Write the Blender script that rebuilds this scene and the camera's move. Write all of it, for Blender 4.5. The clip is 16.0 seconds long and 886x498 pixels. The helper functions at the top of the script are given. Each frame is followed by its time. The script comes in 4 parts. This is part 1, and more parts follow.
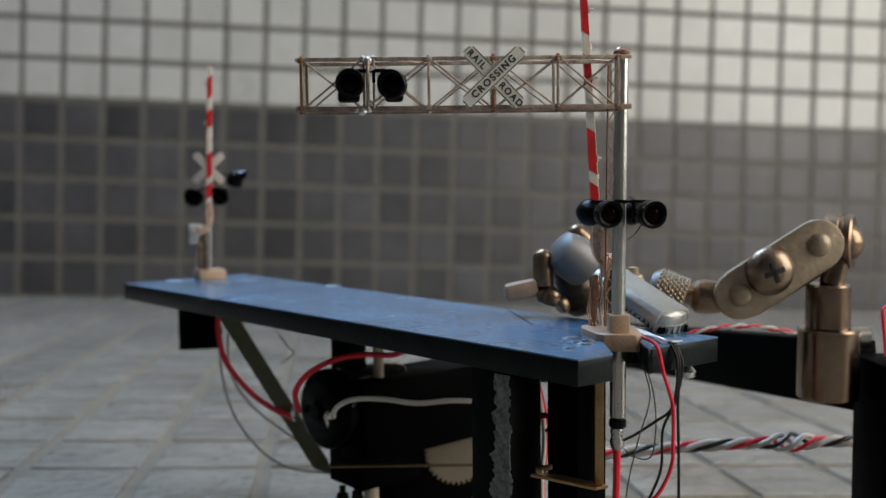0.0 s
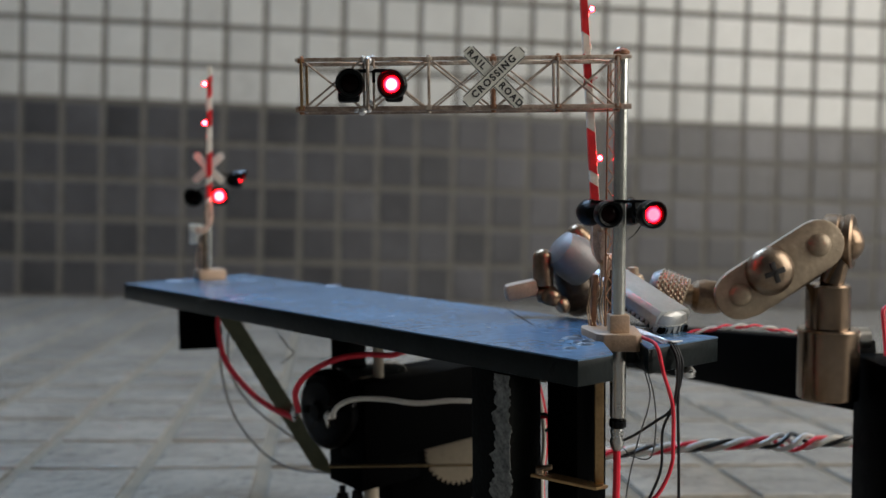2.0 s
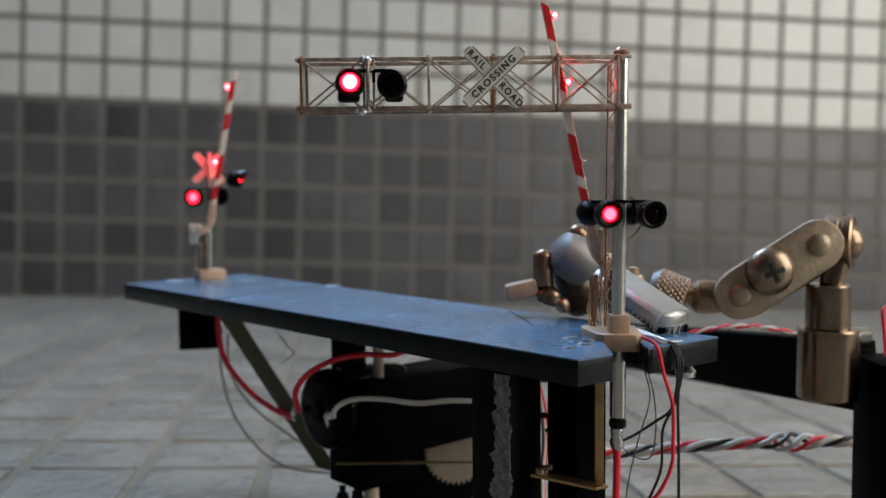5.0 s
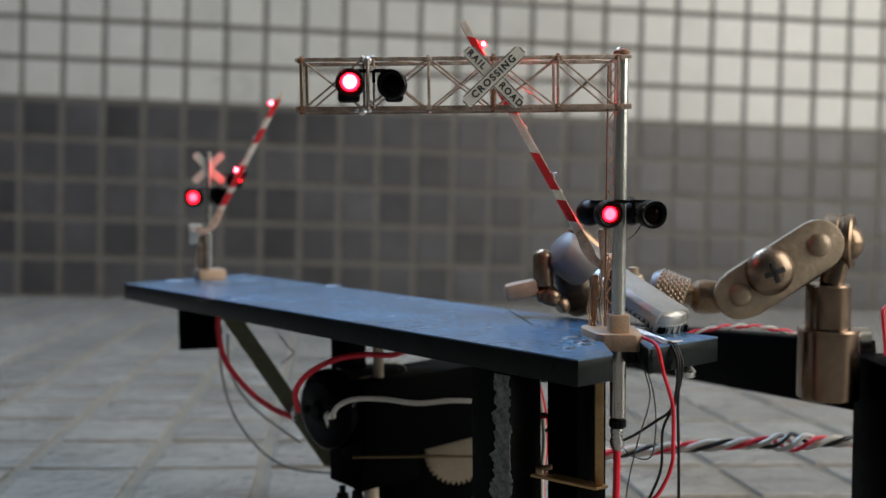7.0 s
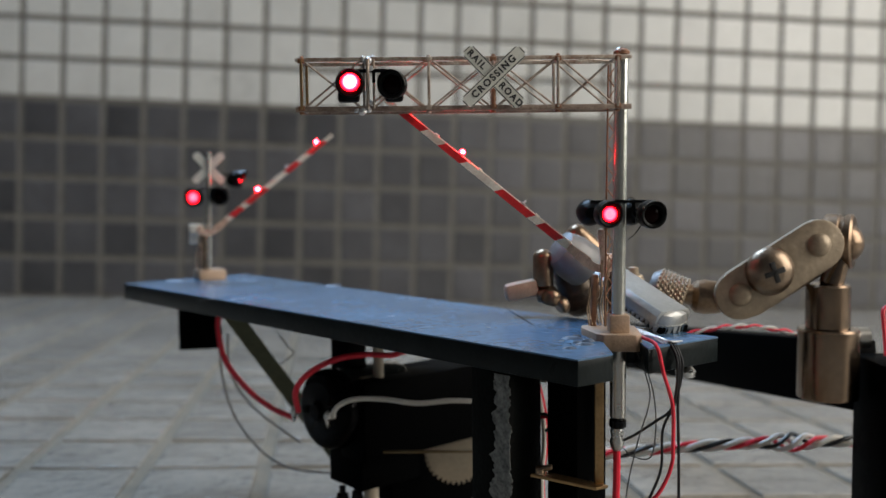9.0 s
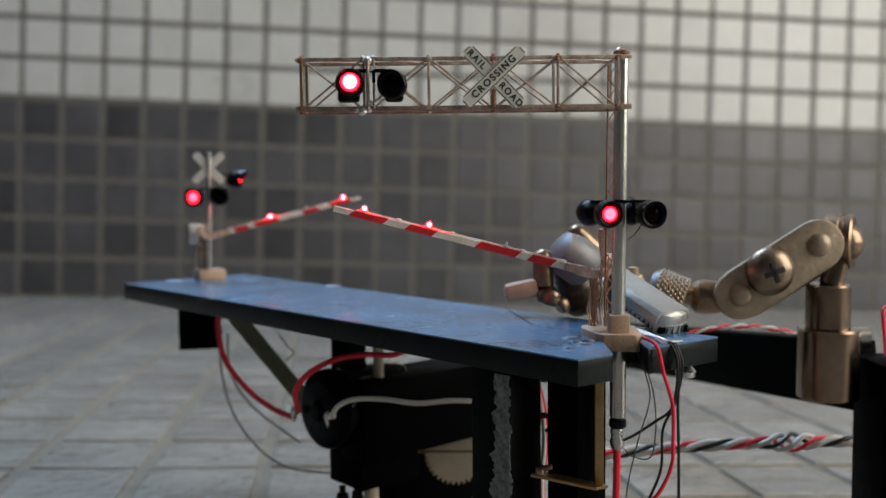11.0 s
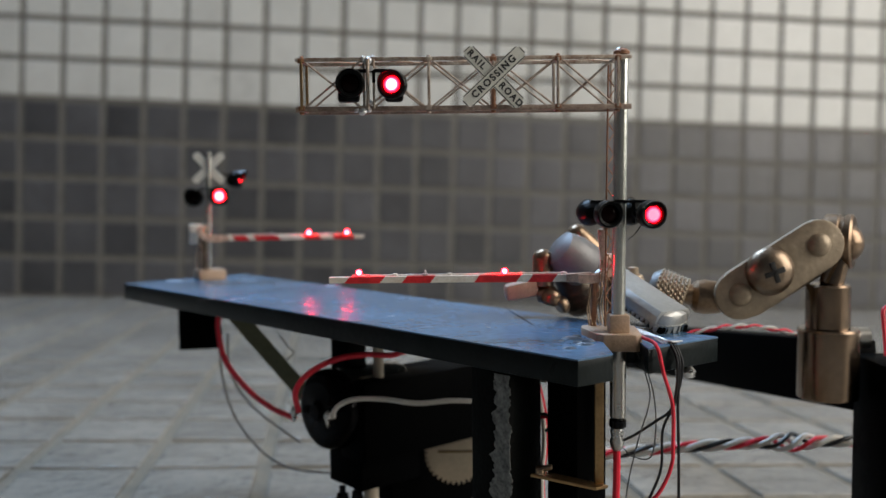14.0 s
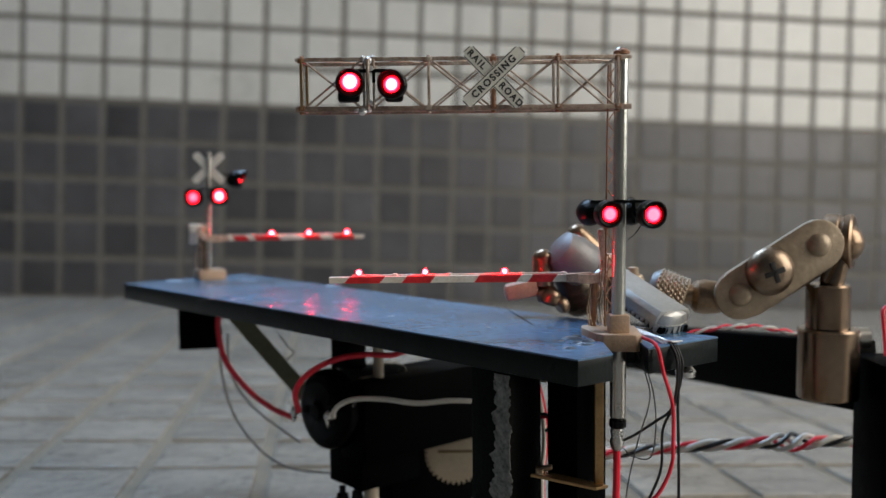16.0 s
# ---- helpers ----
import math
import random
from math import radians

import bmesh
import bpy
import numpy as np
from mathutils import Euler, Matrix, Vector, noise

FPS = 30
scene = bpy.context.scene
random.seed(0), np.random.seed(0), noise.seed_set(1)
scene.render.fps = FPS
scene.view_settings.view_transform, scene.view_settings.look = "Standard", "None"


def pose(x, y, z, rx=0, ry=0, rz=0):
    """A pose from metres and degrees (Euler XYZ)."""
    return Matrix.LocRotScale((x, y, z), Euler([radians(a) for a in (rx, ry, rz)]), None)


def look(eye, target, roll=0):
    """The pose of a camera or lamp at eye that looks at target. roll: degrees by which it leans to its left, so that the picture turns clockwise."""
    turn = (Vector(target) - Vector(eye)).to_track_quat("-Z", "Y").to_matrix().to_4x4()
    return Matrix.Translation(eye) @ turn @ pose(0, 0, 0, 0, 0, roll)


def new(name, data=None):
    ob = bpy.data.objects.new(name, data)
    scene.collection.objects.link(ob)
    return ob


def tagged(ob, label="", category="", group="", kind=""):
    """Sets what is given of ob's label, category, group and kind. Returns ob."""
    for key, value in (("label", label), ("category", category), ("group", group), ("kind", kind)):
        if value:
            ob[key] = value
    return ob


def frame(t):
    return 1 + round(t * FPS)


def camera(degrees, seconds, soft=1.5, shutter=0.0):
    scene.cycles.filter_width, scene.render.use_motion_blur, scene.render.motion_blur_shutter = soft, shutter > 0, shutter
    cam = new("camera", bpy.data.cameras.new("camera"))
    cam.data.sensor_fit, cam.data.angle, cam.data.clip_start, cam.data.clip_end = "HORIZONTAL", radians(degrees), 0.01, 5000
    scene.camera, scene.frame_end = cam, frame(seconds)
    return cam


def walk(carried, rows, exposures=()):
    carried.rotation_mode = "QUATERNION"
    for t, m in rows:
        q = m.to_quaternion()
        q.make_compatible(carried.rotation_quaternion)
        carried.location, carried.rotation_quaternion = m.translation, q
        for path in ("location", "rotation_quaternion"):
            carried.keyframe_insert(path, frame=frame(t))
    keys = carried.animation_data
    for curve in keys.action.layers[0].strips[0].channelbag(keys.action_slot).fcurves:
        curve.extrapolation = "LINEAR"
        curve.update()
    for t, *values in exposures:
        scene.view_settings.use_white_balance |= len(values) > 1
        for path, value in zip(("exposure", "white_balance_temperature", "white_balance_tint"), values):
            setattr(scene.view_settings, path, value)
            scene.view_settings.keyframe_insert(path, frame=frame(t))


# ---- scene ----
# ---------------- camera ----------------
YAW, PITCH = radians(7.07), radians(-1.58)
EYE = Vector((0, 0, 0.107))
AIM = EYE + Vector((math.sin(YAW) * math.cos(PITCH), math.cos(YAW) * math.cos(PITCH), math.sin(PITCH)))
cam = camera(49.5, 16.0, soft=1.5)
cam.data.dof.use_dof = True
cam.data.dof.focus_distance = 0.236
cam.data.dof.aperture_fstop = 13.5
STILL = look(EYE, AIM, 1.57)
walk(cam, [(0.0, STILL), (16.0, STILL)], [(0.0, -0.03), (1.5, -0.08), (4.0, -0.03), (6.5, 0.0), (16.0, 0.0)])

# ---------------- world, window light, ceiling lamp ----------------
world = bpy.data.worlds.new("sky_world")
scene.world = world
world.use_nodes = True
_n = world.node_tree.nodes
_sky = _n.new("ShaderNodeTexSky")
_sky.sky_type, _sky.sun_disc, _sky.sun_elevation, _sky.sun_rotation = "NISHITA", False, radians(35), radians(200)
world.node_tree.links.new(_sky.outputs[0], _n["Background"].inputs[0])
_n["Background"].inputs[1].default_value = 0.08


def area_lamp(name, m, sx, sy, power, colour):
    data = bpy.data.lights.new(name, "AREA")
    data.shape, data.size, data.size_y, data.energy, data.color = "RECTANGLE", sx, sy, power, colour
    ob = new(name, data)
    ob.matrix_world = m
    return ob


# daylight in the high window of the tiled wall, and warmer light in the wide doorway of the east wall
area_lamp("window_daylight", look((-0.3, 1.25, 1.65), (0.0, 0.2, 0.0)), 1.1, 0.6, 46.0, (0.47, 0.69, 1.0))
area_lamp("doorway_light", look((1.57, -0.3, 1.0), (0.2, 0.75, 0.25)), 1.4, 1.5, 37.5, (1.0, 0.93, 0.83))

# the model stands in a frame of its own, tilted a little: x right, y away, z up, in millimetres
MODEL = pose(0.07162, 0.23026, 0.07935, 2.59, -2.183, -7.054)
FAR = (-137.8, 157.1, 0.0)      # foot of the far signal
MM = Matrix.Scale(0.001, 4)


# ---------------- materials ----------------
def material(name, colour, rough=0.5, metal=0.0, var=0.2, scale=300.0, bump=0.15, dark=None, spot=0.0, rand=0.0, coat=0.0, fine=6.0, spec=0.5):
    mat = bpy.data.materials.new(name)
    mat.use_nodes = True
    nt = mat.node_tree
    ns, ln = nt.nodes, nt.links
    b = ns["Principled BSDF"]
    co = ns.new("ShaderNodeTexCoord")
    n1 = ns.new("ShaderNodeTexNoise")
    n1.inputs["Scale"].default_value, n1.inputs["Detail"].default_value = scale, 4
    n2 = ns.new("ShaderNodeTexNoise")
    n2.inputs["Scale"].default_value, n2.inputs["Detail"].default_value = scale * fine, 3
    vec = co.outputs["Object"]
    if rand:
        info = ns.new("ShaderNodeObjectInfo")
        add = ns.new("ShaderNodeVectorMath")
        add.operation = "ADD"
        mul = ns.new("ShaderNodeMath")
        mul.operation, mul.inputs[1].default_value = "MULTIPLY", 37.0
        ln.new(info.outputs["Random"], mul.inputs[0])
        ln.new(vec, add.inputs[0])
        ln.new(mul.outputs[0], add.inputs[1])
        vec = add.outputs[0]
    ln.new(vec, n1.inputs["Vector"])
    ln.new(vec, n2.inputs["Vector"])
    mixf = ns.new("ShaderNodeMath")
    mixf.operation = "MULTIPLY_ADD"
    ln.new(n2.outputs["Fac"], mixf.inputs[0])
    mixf.inputs[1].default_value = 0.4
    half = ns.new("ShaderNodeMath")
    half.operation, half.inputs[1].default_value = "MULTIPLY", 0.6
    ln.new(n1.outputs["Fac"], half.inputs[0])
    ln.new(half.outputs[0], mixf.inputs[2])
    ramp = ns.new("ShaderNodeMapRange")
    ramp.inputs["From Min"].default_value, ramp.inputs["From Max"].default_value = 0.3, 0.7
    ln.new(mixf.outputs[0], ramp.inputs["Value"])
    mix = ns.new("ShaderNodeMix")
    mix.data_type = "RGBA"
    lo = dark or [c * (1 - var) for c in colour]
    mix.inputs["A"].default_value = (*lo, 1)
    mix.inputs["B"].default_value = (*[min(1, c * (1 + var * 0.6)) for c in colour], 1)
    ln.new(ramp.outputs[0], mix.inputs["Factor"])
    out = mix.outputs["Result"]
    if rand:
        hsv = ns.new("ShaderNodeHueSaturation")
        mr = ns.new("ShaderNodeMapRange")
        mr.inputs["To Min"].default_value, mr.inputs["To Max"].default_value = 1 - rand, 1 + rand
        ln.new(info.outputs["Random"], mr.inputs["Value"])
        ln.new(mr.outputs[0], hsv.inputs["Value"])
        ln.new(out, hsv.inputs["Color"])
        out = hsv.outputs["Color"]
    ln.new(out, b.inputs["Base Color"])
    rr = ns.new("ShaderNodeMapRange")
    rr.inputs["To Min"].default_value, rr.inputs["To Max"].default_value = max(0.03, rough * 0.75), min(1, rough * 1.25)
    ln.new(n1.outputs["Fac"], rr.inputs["Value"])
    ln.new(rr.outputs[0], b.inputs["Roughness"])
    b.inputs["Metallic"].default_value = metal
    b.inputs["Coat Weight"].default_value = coat
    b.inputs["Specular IOR Level"].default_value = spec
    if bump:
        bp = ns.new("ShaderNodeBump")
        bp.inputs["Strength"].default_value, bp.inputs["Distance"].default_value = bump, 0.2 / scale
        ln.new(mixf.outputs[0], bp.inputs["Height"])
        ln.new(bp.outputs[0], b.inputs["Normal"])
    return mat


def glowing(name, colour, strength):
    mat = bpy.data.materials.new(name)
    mat.use_nodes = True
    b = mat.node_tree.nodes["Principled BSDF"]
    b.inputs["Base Color"].default_value = (0.3, 0.01, 0.01, 1)
    b.inputs["Emission Color"].default_value = (*colour, 1)
    b.inputs["Emission Strength"].default_value = strength
    return mat


TILE_LIGHT = material("glazed_tile_light", (0.60, 0.60, 0.57), 0.30, var=0.10, scale=25, bump=0.08, rand=0.06)
TILE_DARK = material("glazed_tile_dark", (0.068, 0.067, 0.072), 0.44, var=0.30, scale=22, bump=0.10, rand=0.34, spec=0.85)
TILE_FLOOR = material("floor_tile_grey", (0.275, 0.248, 0.210), 0.19, var=0.26, scale=30, bump=0.5, rand=0.15)
GROUT = material("grout_wall", (0.175, 0.166, 0.147), 0.9, var=0.25, scale=60, bump=0.4)
GROUT_FLOOR = material("grout_floor", (0.19, 0.155, 0.108), 0.9, var=0.3, scale=60, bump=0.5)
PAINT = material("painted_plaster", (0.72, 0.70, 0.66), 0.8, var=0.06, scale=8, bump=0.1)
DIM = material("dark_stained_panel", (0.06, 0.052, 0.045), 0.6, var=0.2, scale=10, bump=0.1)
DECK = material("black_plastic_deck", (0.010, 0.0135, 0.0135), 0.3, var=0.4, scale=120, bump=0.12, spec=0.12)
# the board is black; the blue window reflection is put into this colour
DECK_SHEEN = material("blue_sky_sheen", (0.090, 0.180, 0.300), 0.25, var=0.45, scale=38, bump=0.035, fine=11.0)
BLACK = material("black_plastic", (0.0013, 0.0014, 0.0015), 0.5, var=0.4, scale=200, bump=0.2, spec=0.015)
BLACK_GLOSS = material("black_enamel", (0.003, 0.003, 0.0035), 0.2, var=0.3, scale=300, bump=0.12, spec=0.18)
DARK_SHELL = material("black_shell", (0.004, 0.0045, 0.0045), 0.3, var=0.35, scale=350, bump=0.3, spec=0.08)
DEEP_GLOSS = material("deep_black_enamel", (0.002, 0.002, 0.0023), 0.12, var=0.3, scale=300, bump=0.05, spec=0.04)
CAN_METAL = material("smoked_motor_can", (0.70, 0.68, 0.66), 0.16, 1.0, var=0.3, scale=120, bump=0.06)
SCREW = material("tarnished_screw", (0.28, 0.21, 0.15), 0.34, 1.0, var=0.25, scale=160, bump=0.15)
SATIN = material("satin_steel", (0.21, 0.21, 0.21), 0.5, 0.35, var=0.15, scale=140, bump=0.1)
STEEL = material("nickel_steel", (0.52, 0.50, 0.46), 0.3, 1.0, var=0.15, scale=220, bump=0.1)
TUBE = material("drawn_tube", (0.60, 0.60, 0.55), 0.22, 0.85, var=0.2, scale=200, bump=0.06)
NICKEL_WARM = material("nickel_warm", (0.25, 0.18, 0.125), 0.24, 1.0, var=0.35, scale=90, bump=0.03)
LINK_METAL = material("zinc_link_plate", (0.36, 0.285, 0.20), 0.42, 0.45, var=0.35, scale=110, bump=0.2)
RUST = material("weathered_truss", (0.50, 0.45, 0.375), 0.5, 0.3, var=0.35, scale=300, bump=0.4, dark=(0.20, 0.105, 0.065))
RUST_LOW = material("stained_lower_chord", (0.34, 0.27, 0.21), 0.55, 0.2, var=0.4, scale=280, bump=0.4, dark=(0.10, 0.05, 0.035))
RUST_DARK = material("rusted_joint", (0.27, 0.125, 0.065), 0.65, 0.2, var=0.5, scale=350, bump=0.5)
TAN = material("tan_resin", (0.46, 0.315, 0.21), 0.55, var=0.3, scale=250, bump=0.25)
PINKISH = material("tan_yoke", (0.74, 0.55, 0.43), 0.5, 0.0, var=0.3, scale=420, bump=0.3, dark=(0.34, 0.19, 0.13))
WHITE = material("white_enamel", (0.76, 0.75, 0.67), 0.5, var=0.12, scale=300, bump=0.2)
ARM_WHITE = material("dirty_white_enamel", (0.85, 0.82, 0.74), 0.45, var=0.15, scale=420, bump=0.35, dark=(0.62, 0.53, 0.43))
RED = material("red_enamel", (0.72, 0.02, 0.025), 0.45, var=0.3, scale=350, bump=0.35, dark=(0.45, 0.014, 0.016))
INK = material("black_lettering", (0.015, 0.015, 0.014), 0.6, var=0.2, scale=400, bump=0.0)
LENS_OFF = material("unlit_lens", (0.005, 0.001, 0.001), 0.12, var=0.2, scale=300, bump=0.0, spec=0.06)
WIRE_RED = material("red_wire_sleeve", (0.84, 0.022, 0.05), 0.42, var=0.15, scale=400, bump=0.05)
WIRE_BLACK = material("black_wire_sleeve", (0.012, 0.012, 0.013), 0.4, var=0.2, scale=400, bump=0.05)
WIRE_WHITE = material("white_wire_sleeve", (0.74, 0.70, 0.63), 0.5, var=0.15, scale=400, bump=0.05)
WIRE_GREY = material("thin_grey_wire", (0.10, 0.10, 0.10), 0.5, var=0.2, scale=400, bump=0.0)
# brass with the shade around the push plate put into its colour
BRASS_SHADED = material("shaded_brass", (0.20, 0.14, 0.07), 0.4, 0.9, var=0.4, scale=200, bump=0.2)
BRASS = material("brass_strip", (0.42, 0.27, 0.13), 0.35, 1.0, var=0.35, scale=200, bump=0.2)
OLIVE = material("olive_strip", (0.10, 0.10, 0.055), 0.42, 0.5, var=0.3, scale=120, bump=0.15)
CREAM = material("cream_nylon", (0.46, 0.39, 0.29), 0.5, var=0.2, scale=150, bump=0.1)
SOLDER = material("solder", (0.62, 0.62, 0.60), 0.28, 1.0, var=0.2, scale=500, bump=0.6)
SCRATCH = material("pale_scratch", (0.22, 0.27, 0.34), 0.5, var=0.4, scale=300, bump=0.1)
GLUE = material("dried_glue_smear", (0.25, 0.255, 0.235), 0.45, var=0.4, scale=420, bump=1.0, dark=(0.004, 0.005, 0.005), fine=3.0)
JAW = material("dull_plated_jaw", (0.42, 0.42, 0.40), 0.4, 0.6, var=0.2, scale=160, bump=0.1)
# scuffed black plastic, made paler than BLACK for light on the front leg
LEG_LIT = material("scuffed_lit_black_leg", (0.0045, 0.0055, 0.005), 0.34, var=0.6, scale=160, bump=0.3, dark=(0.0012, 0.0014, 0.0013), spec=0.05)
DARK_BROWN = material("dark_brown_metal", (0.07, 0.055, 0.042), 0.4, 0.8, var=0.5, scale=150, bump=0.3)
GRIP = material("brown_plated_grip", (0.30, 0.21, 0.14), 0.32, 1.0, var=0.4, scale=160, bump=0.15)
CLEAR = material("clear_blob", (0.75, 0.75, 0.75), 0.15, 0.3, var=0.2, scale=500, bump=0.5)
BLOB = material("dried_clear_glue", (0.10, 0.14, 0.20), 0.3, var=0.4, scale=400, bump=0.9)
LED_CORE = glowing("lit_core", (1.0, 0.022, 0.03), 85.0)
LED_RIM = glowing("lit_rim", (1.0, 0.0006, 0.003), 42.0)
LED_SOFT = glowing("lit_soft", (1.0, 0.12, 0.19), 3.4)
LED_MID = glowing("lit_mid", (1.0, 0.012, 0.03), 16.0)
LED_ARM = glowing("lit_arm_lamp", (1.0, 0.0014, 0.004), 300.0)
LED_ARM_CORE = glowing("lit_arm_core", (1.0, 0.02, 0.034), 300.0)


# ---------------- building helpers (millimetres inside) ----------------
def part(name, bm, mat, parent, label="", smooth=True):
    me = bpy.data.meshes.new(name)
    bmesh.ops.recalc_face_normals(bm, faces=bm.faces)
    bm.to_mesh(me)
    bm.free()
    me.transform(MM)
    for k in (mat if isinstance(mat, (list, tuple)) else [mat]):
        me.materials.append(k)
    if smooth:
        me.shade_smooth()
        me.set_sharp_from_angle(angle=radians(35))
    ob = new(name, me)
    ob.parent = parent
    if label:
        tagged(ob, label)
    return ob


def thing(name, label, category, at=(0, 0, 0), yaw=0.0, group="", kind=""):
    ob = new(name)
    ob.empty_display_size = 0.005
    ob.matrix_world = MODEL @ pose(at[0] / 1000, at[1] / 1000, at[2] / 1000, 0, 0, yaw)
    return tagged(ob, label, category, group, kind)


def box(bm, c, s, bevel=0.0, m=None):
    got = bmesh.ops.create_cube(bm, size=1)["verts"]
    bmesh.ops.scale(bm, vec=s, verts=got)
    if bevel:
        edges = list({e for v in got for e in v.link_edges})
        got = list({v for f in bmesh.ops.bevel(bm, geom=edges, offset=bevel, segments=2, affect="EDGES", profile=0.5)["faces"] for v in f.verts} | {v for v in got if v.is_valid})
    bmesh.ops.translate(bm, vec=c, verts=got)
    if m:
        bmesh.ops.transform(bm, matrix=m, verts=got)
    return bm


def aim(p0, p1):
    d = Vector(p1) - Vector(p0)
    return Matrix.Translation(p0) @ d.to_track_quat("Z", "Y").to_matrix().to_4x4(), d.length


def lathe(bm, profile, m=None, seg=24):
    """Turn (radius, height) pairs about z."""
    rings = []
    for r, z in profile:
        if r < 1e-6:
            rings.append([bm.verts.new((0, 0, z))])
        else:
            rings.append([bm.verts.new((r * math.cos(2 * math.pi * i / seg), r * math.sin(2 * math.pi * i / seg), z)) for i in range(seg)])
    for a, b in zip(rings, rings[1:]):
        for i in range(seg):
            j = (i + 1) % seg
            if len(a) == 1 and len(b) == 1:
                continue
            if len(a) == 1:
                bm.faces.new((a[0], b[i], b[j]))
            elif len(b) == 1:
                bm.faces.new((a[i], b[0], a[j]))
            else:
                bm.faces.new((a[i], b[i], b[j], a[j]))
    if m:
        bmesh.ops.transform(bm, matrix=m, verts=[v for ring in rings for v in ring])
    return bm


def rod(bm, p0, p1, r0, r1=None, seg=12, ease=0.12):
    """A round bar between two points with softened ends."""
    m, n = aim(p0, p1)
    r1 = r0 if r1 is None else r1
    e = min(ease * max(r0, r1) * 2, n * 0.2)
    return lathe(bm, [(0, 0), (r0 - e, 0), (r0, e), (r1, n - e), (r1 - e, n), (0, n)], m, seg)


def smooth_line(pts, steps=6):
    p = [Vector(q) for q in pts]
    p = [p[0] * 2 - p[1]] + p + [p[-1] * 2 - p[-2]]
    out = []
    for i in range(1, len(p) - 2):
        for k in range(steps):
            t = k / steps
            out.append(0.5 * (2 * p[i] + (p[i + 1] - p[i - 1]) * t + (2 * p[i - 1] - 5 * p[i] + 4 * p[i + 1] - p[i + 2]) * t * t + (3 * p[i] - p[i - 1] - 3 * p[i + 1] + p[i + 2]) * t ** 3))
    return out + [p[-2]]


def wire(bm, pts, r, steps=6, seg=8):
    line = smooth_line(pts, steps) if steps > 1 else [Vector(q) for q in pts]
    rings, side = [], None
    for i, c in enumerate(line):
        d = (line[min(i + 1, len(line) - 1)] - line[max(i - 1, 0)]).normalized()
        if side is None:
            side = d.orthogonal().normalized()
        side = (side - d * side.dot(d)).normalized()
        other = d.cross(side)
        rings.append([bm.verts.new(c + (side * math.cos(2 * math.pi * k / seg) + other * math.sin(2 * math.pi * k / seg)) * r) for k in range(seg)])
    for a, b in zip(rings, rings[1:]):
        for k in range(seg):
            bm.faces.new((a[k], a[(k + 1) % seg], b[(k + 1) % seg], b[k]))
    bm.faces.new(rings[0])
    bm.faces.new(rings[-1])
    return bm


def slab(bm, outline, z0, z1, m=None, bevel=0.0):
    """A flat outline (x, y) given thickness along z."""
    lo = [bm.verts.new((x, y, z0)) for x, y in outline]
    hi = [bm.verts.new((x, y, z1)) for x, y in outline]
    fs = [bm.faces.new(lo[::-1]), bm.faces.new(hi)]
    n = len(outline)
    for i in range(n):
        fs.append(bm.faces.new((lo[i], lo[(i + 1) % n], hi[(i + 1) % n], hi[i])))
    vs = lo + hi
    if bevel:
        edges = list({e for f in fs for e in f.edges})
        res = bmesh.ops.bevel(bm, geom=edges, offset=bevel, segments=2, affect="EDGES", profile=0.5)
        vs = list({v for f in res["faces"] for v in f.verts} | {v for v in vs if v.is_valid})
    if m:
        bmesh.ops.transform(bm, matrix=m, verts=vs)
    return bm


def bar(bm, p0, p1, w, h, bevel=0.0, up=(0, 0, 1)):
    """A square bar from p0 to p1; h is its size along 'up'."""
    d = Vector(p1) - Vector(p0)
    x = d.normalized()
    y = Vector(up).cross(x).normalized()
    z = x.cross(y)
    m = Matrix((x, y, z)).transposed().to_4x4()
    m.translation = (Vector(p0) + Vector(p1)) / 2
    return box(bm, (0, 0, 0), (d.length, w, h), bevel, m)


def B():
    return bmesh.new()


MOVES = []      # (object, rows), keyed at the end


# ---------------- room ----------------
WALL_Y, PITCH_T = 1.266, 0.05
X0_WALL, X0_FLOOR = -0.3812, -0.1232


def shell(name, c, s, mat, label):
    bm = bmesh.new()
    box(bm, [k * 1000 for k in c], [k * 1000 for k in s])
    ob = part(name, bm, mat, None, "", False)
    return tagged(ob, label, name.split("_")[0], kind="structure")


floor = shell("floor", (0.1, 0.05, -0.0514), (3.2, 2.6, 0.1), GROUT_FLOOR, "grey square floor tiles with sandy joints")
wall_north = shell("wall_north", (0.1, WALL_Y + 0.0517, 0.65), (3.2, 0.1, 1.3), GROUT, "tiled wall, dark band below pale grey tiles")
shell("wall_north_upper", (0.1, WALL_Y + 0.053, 2.2), (3.2, 0.1, 0.4), PAINT, "plain painted wall over a high window")
shell("wall_north_left", (-1.2, WALL_Y + 0.053, 1.65), (0.6, 0.1, 0.7), PAINT, "plain painted wall beside a high window")
shell("wall_north_right", (1.0, WALL_Y + 0.053, 1.65), (1.4, 0.1, 0.7), PAINT, "plain painted wall beside a high window")
shell("wall_west", (-1.45, 0.05, 1.2), (0.1, 2.6, 2.4), DIM, "plain dark wall")
shell("wall_east", (1.65, 0.9, 1.2), (0.1, 0.9, 2.4), PAINT, "plain painted wall beside a doorway")
shell("wall_east_corner", (1.65, -1.15, 1.2), (0.1, 0.2, 2.4), PAINT, "plain painted wall beside a doorway")
shell("wall_east_lintel", (1.65, -0.3, 2.22), (0.1, 1.5, 0.36), PAINT, "plain painted wall over a doorway")
shell("wall_south", (0.1, -1.3, 1.2), (3.2, 0.1, 2.4), DIM, "plain dark wall")
shell("ceiling", (0.1, 0.05, 2.45), (3.4, 2.9, 0.1), PAINT, "plain painted ceiling")


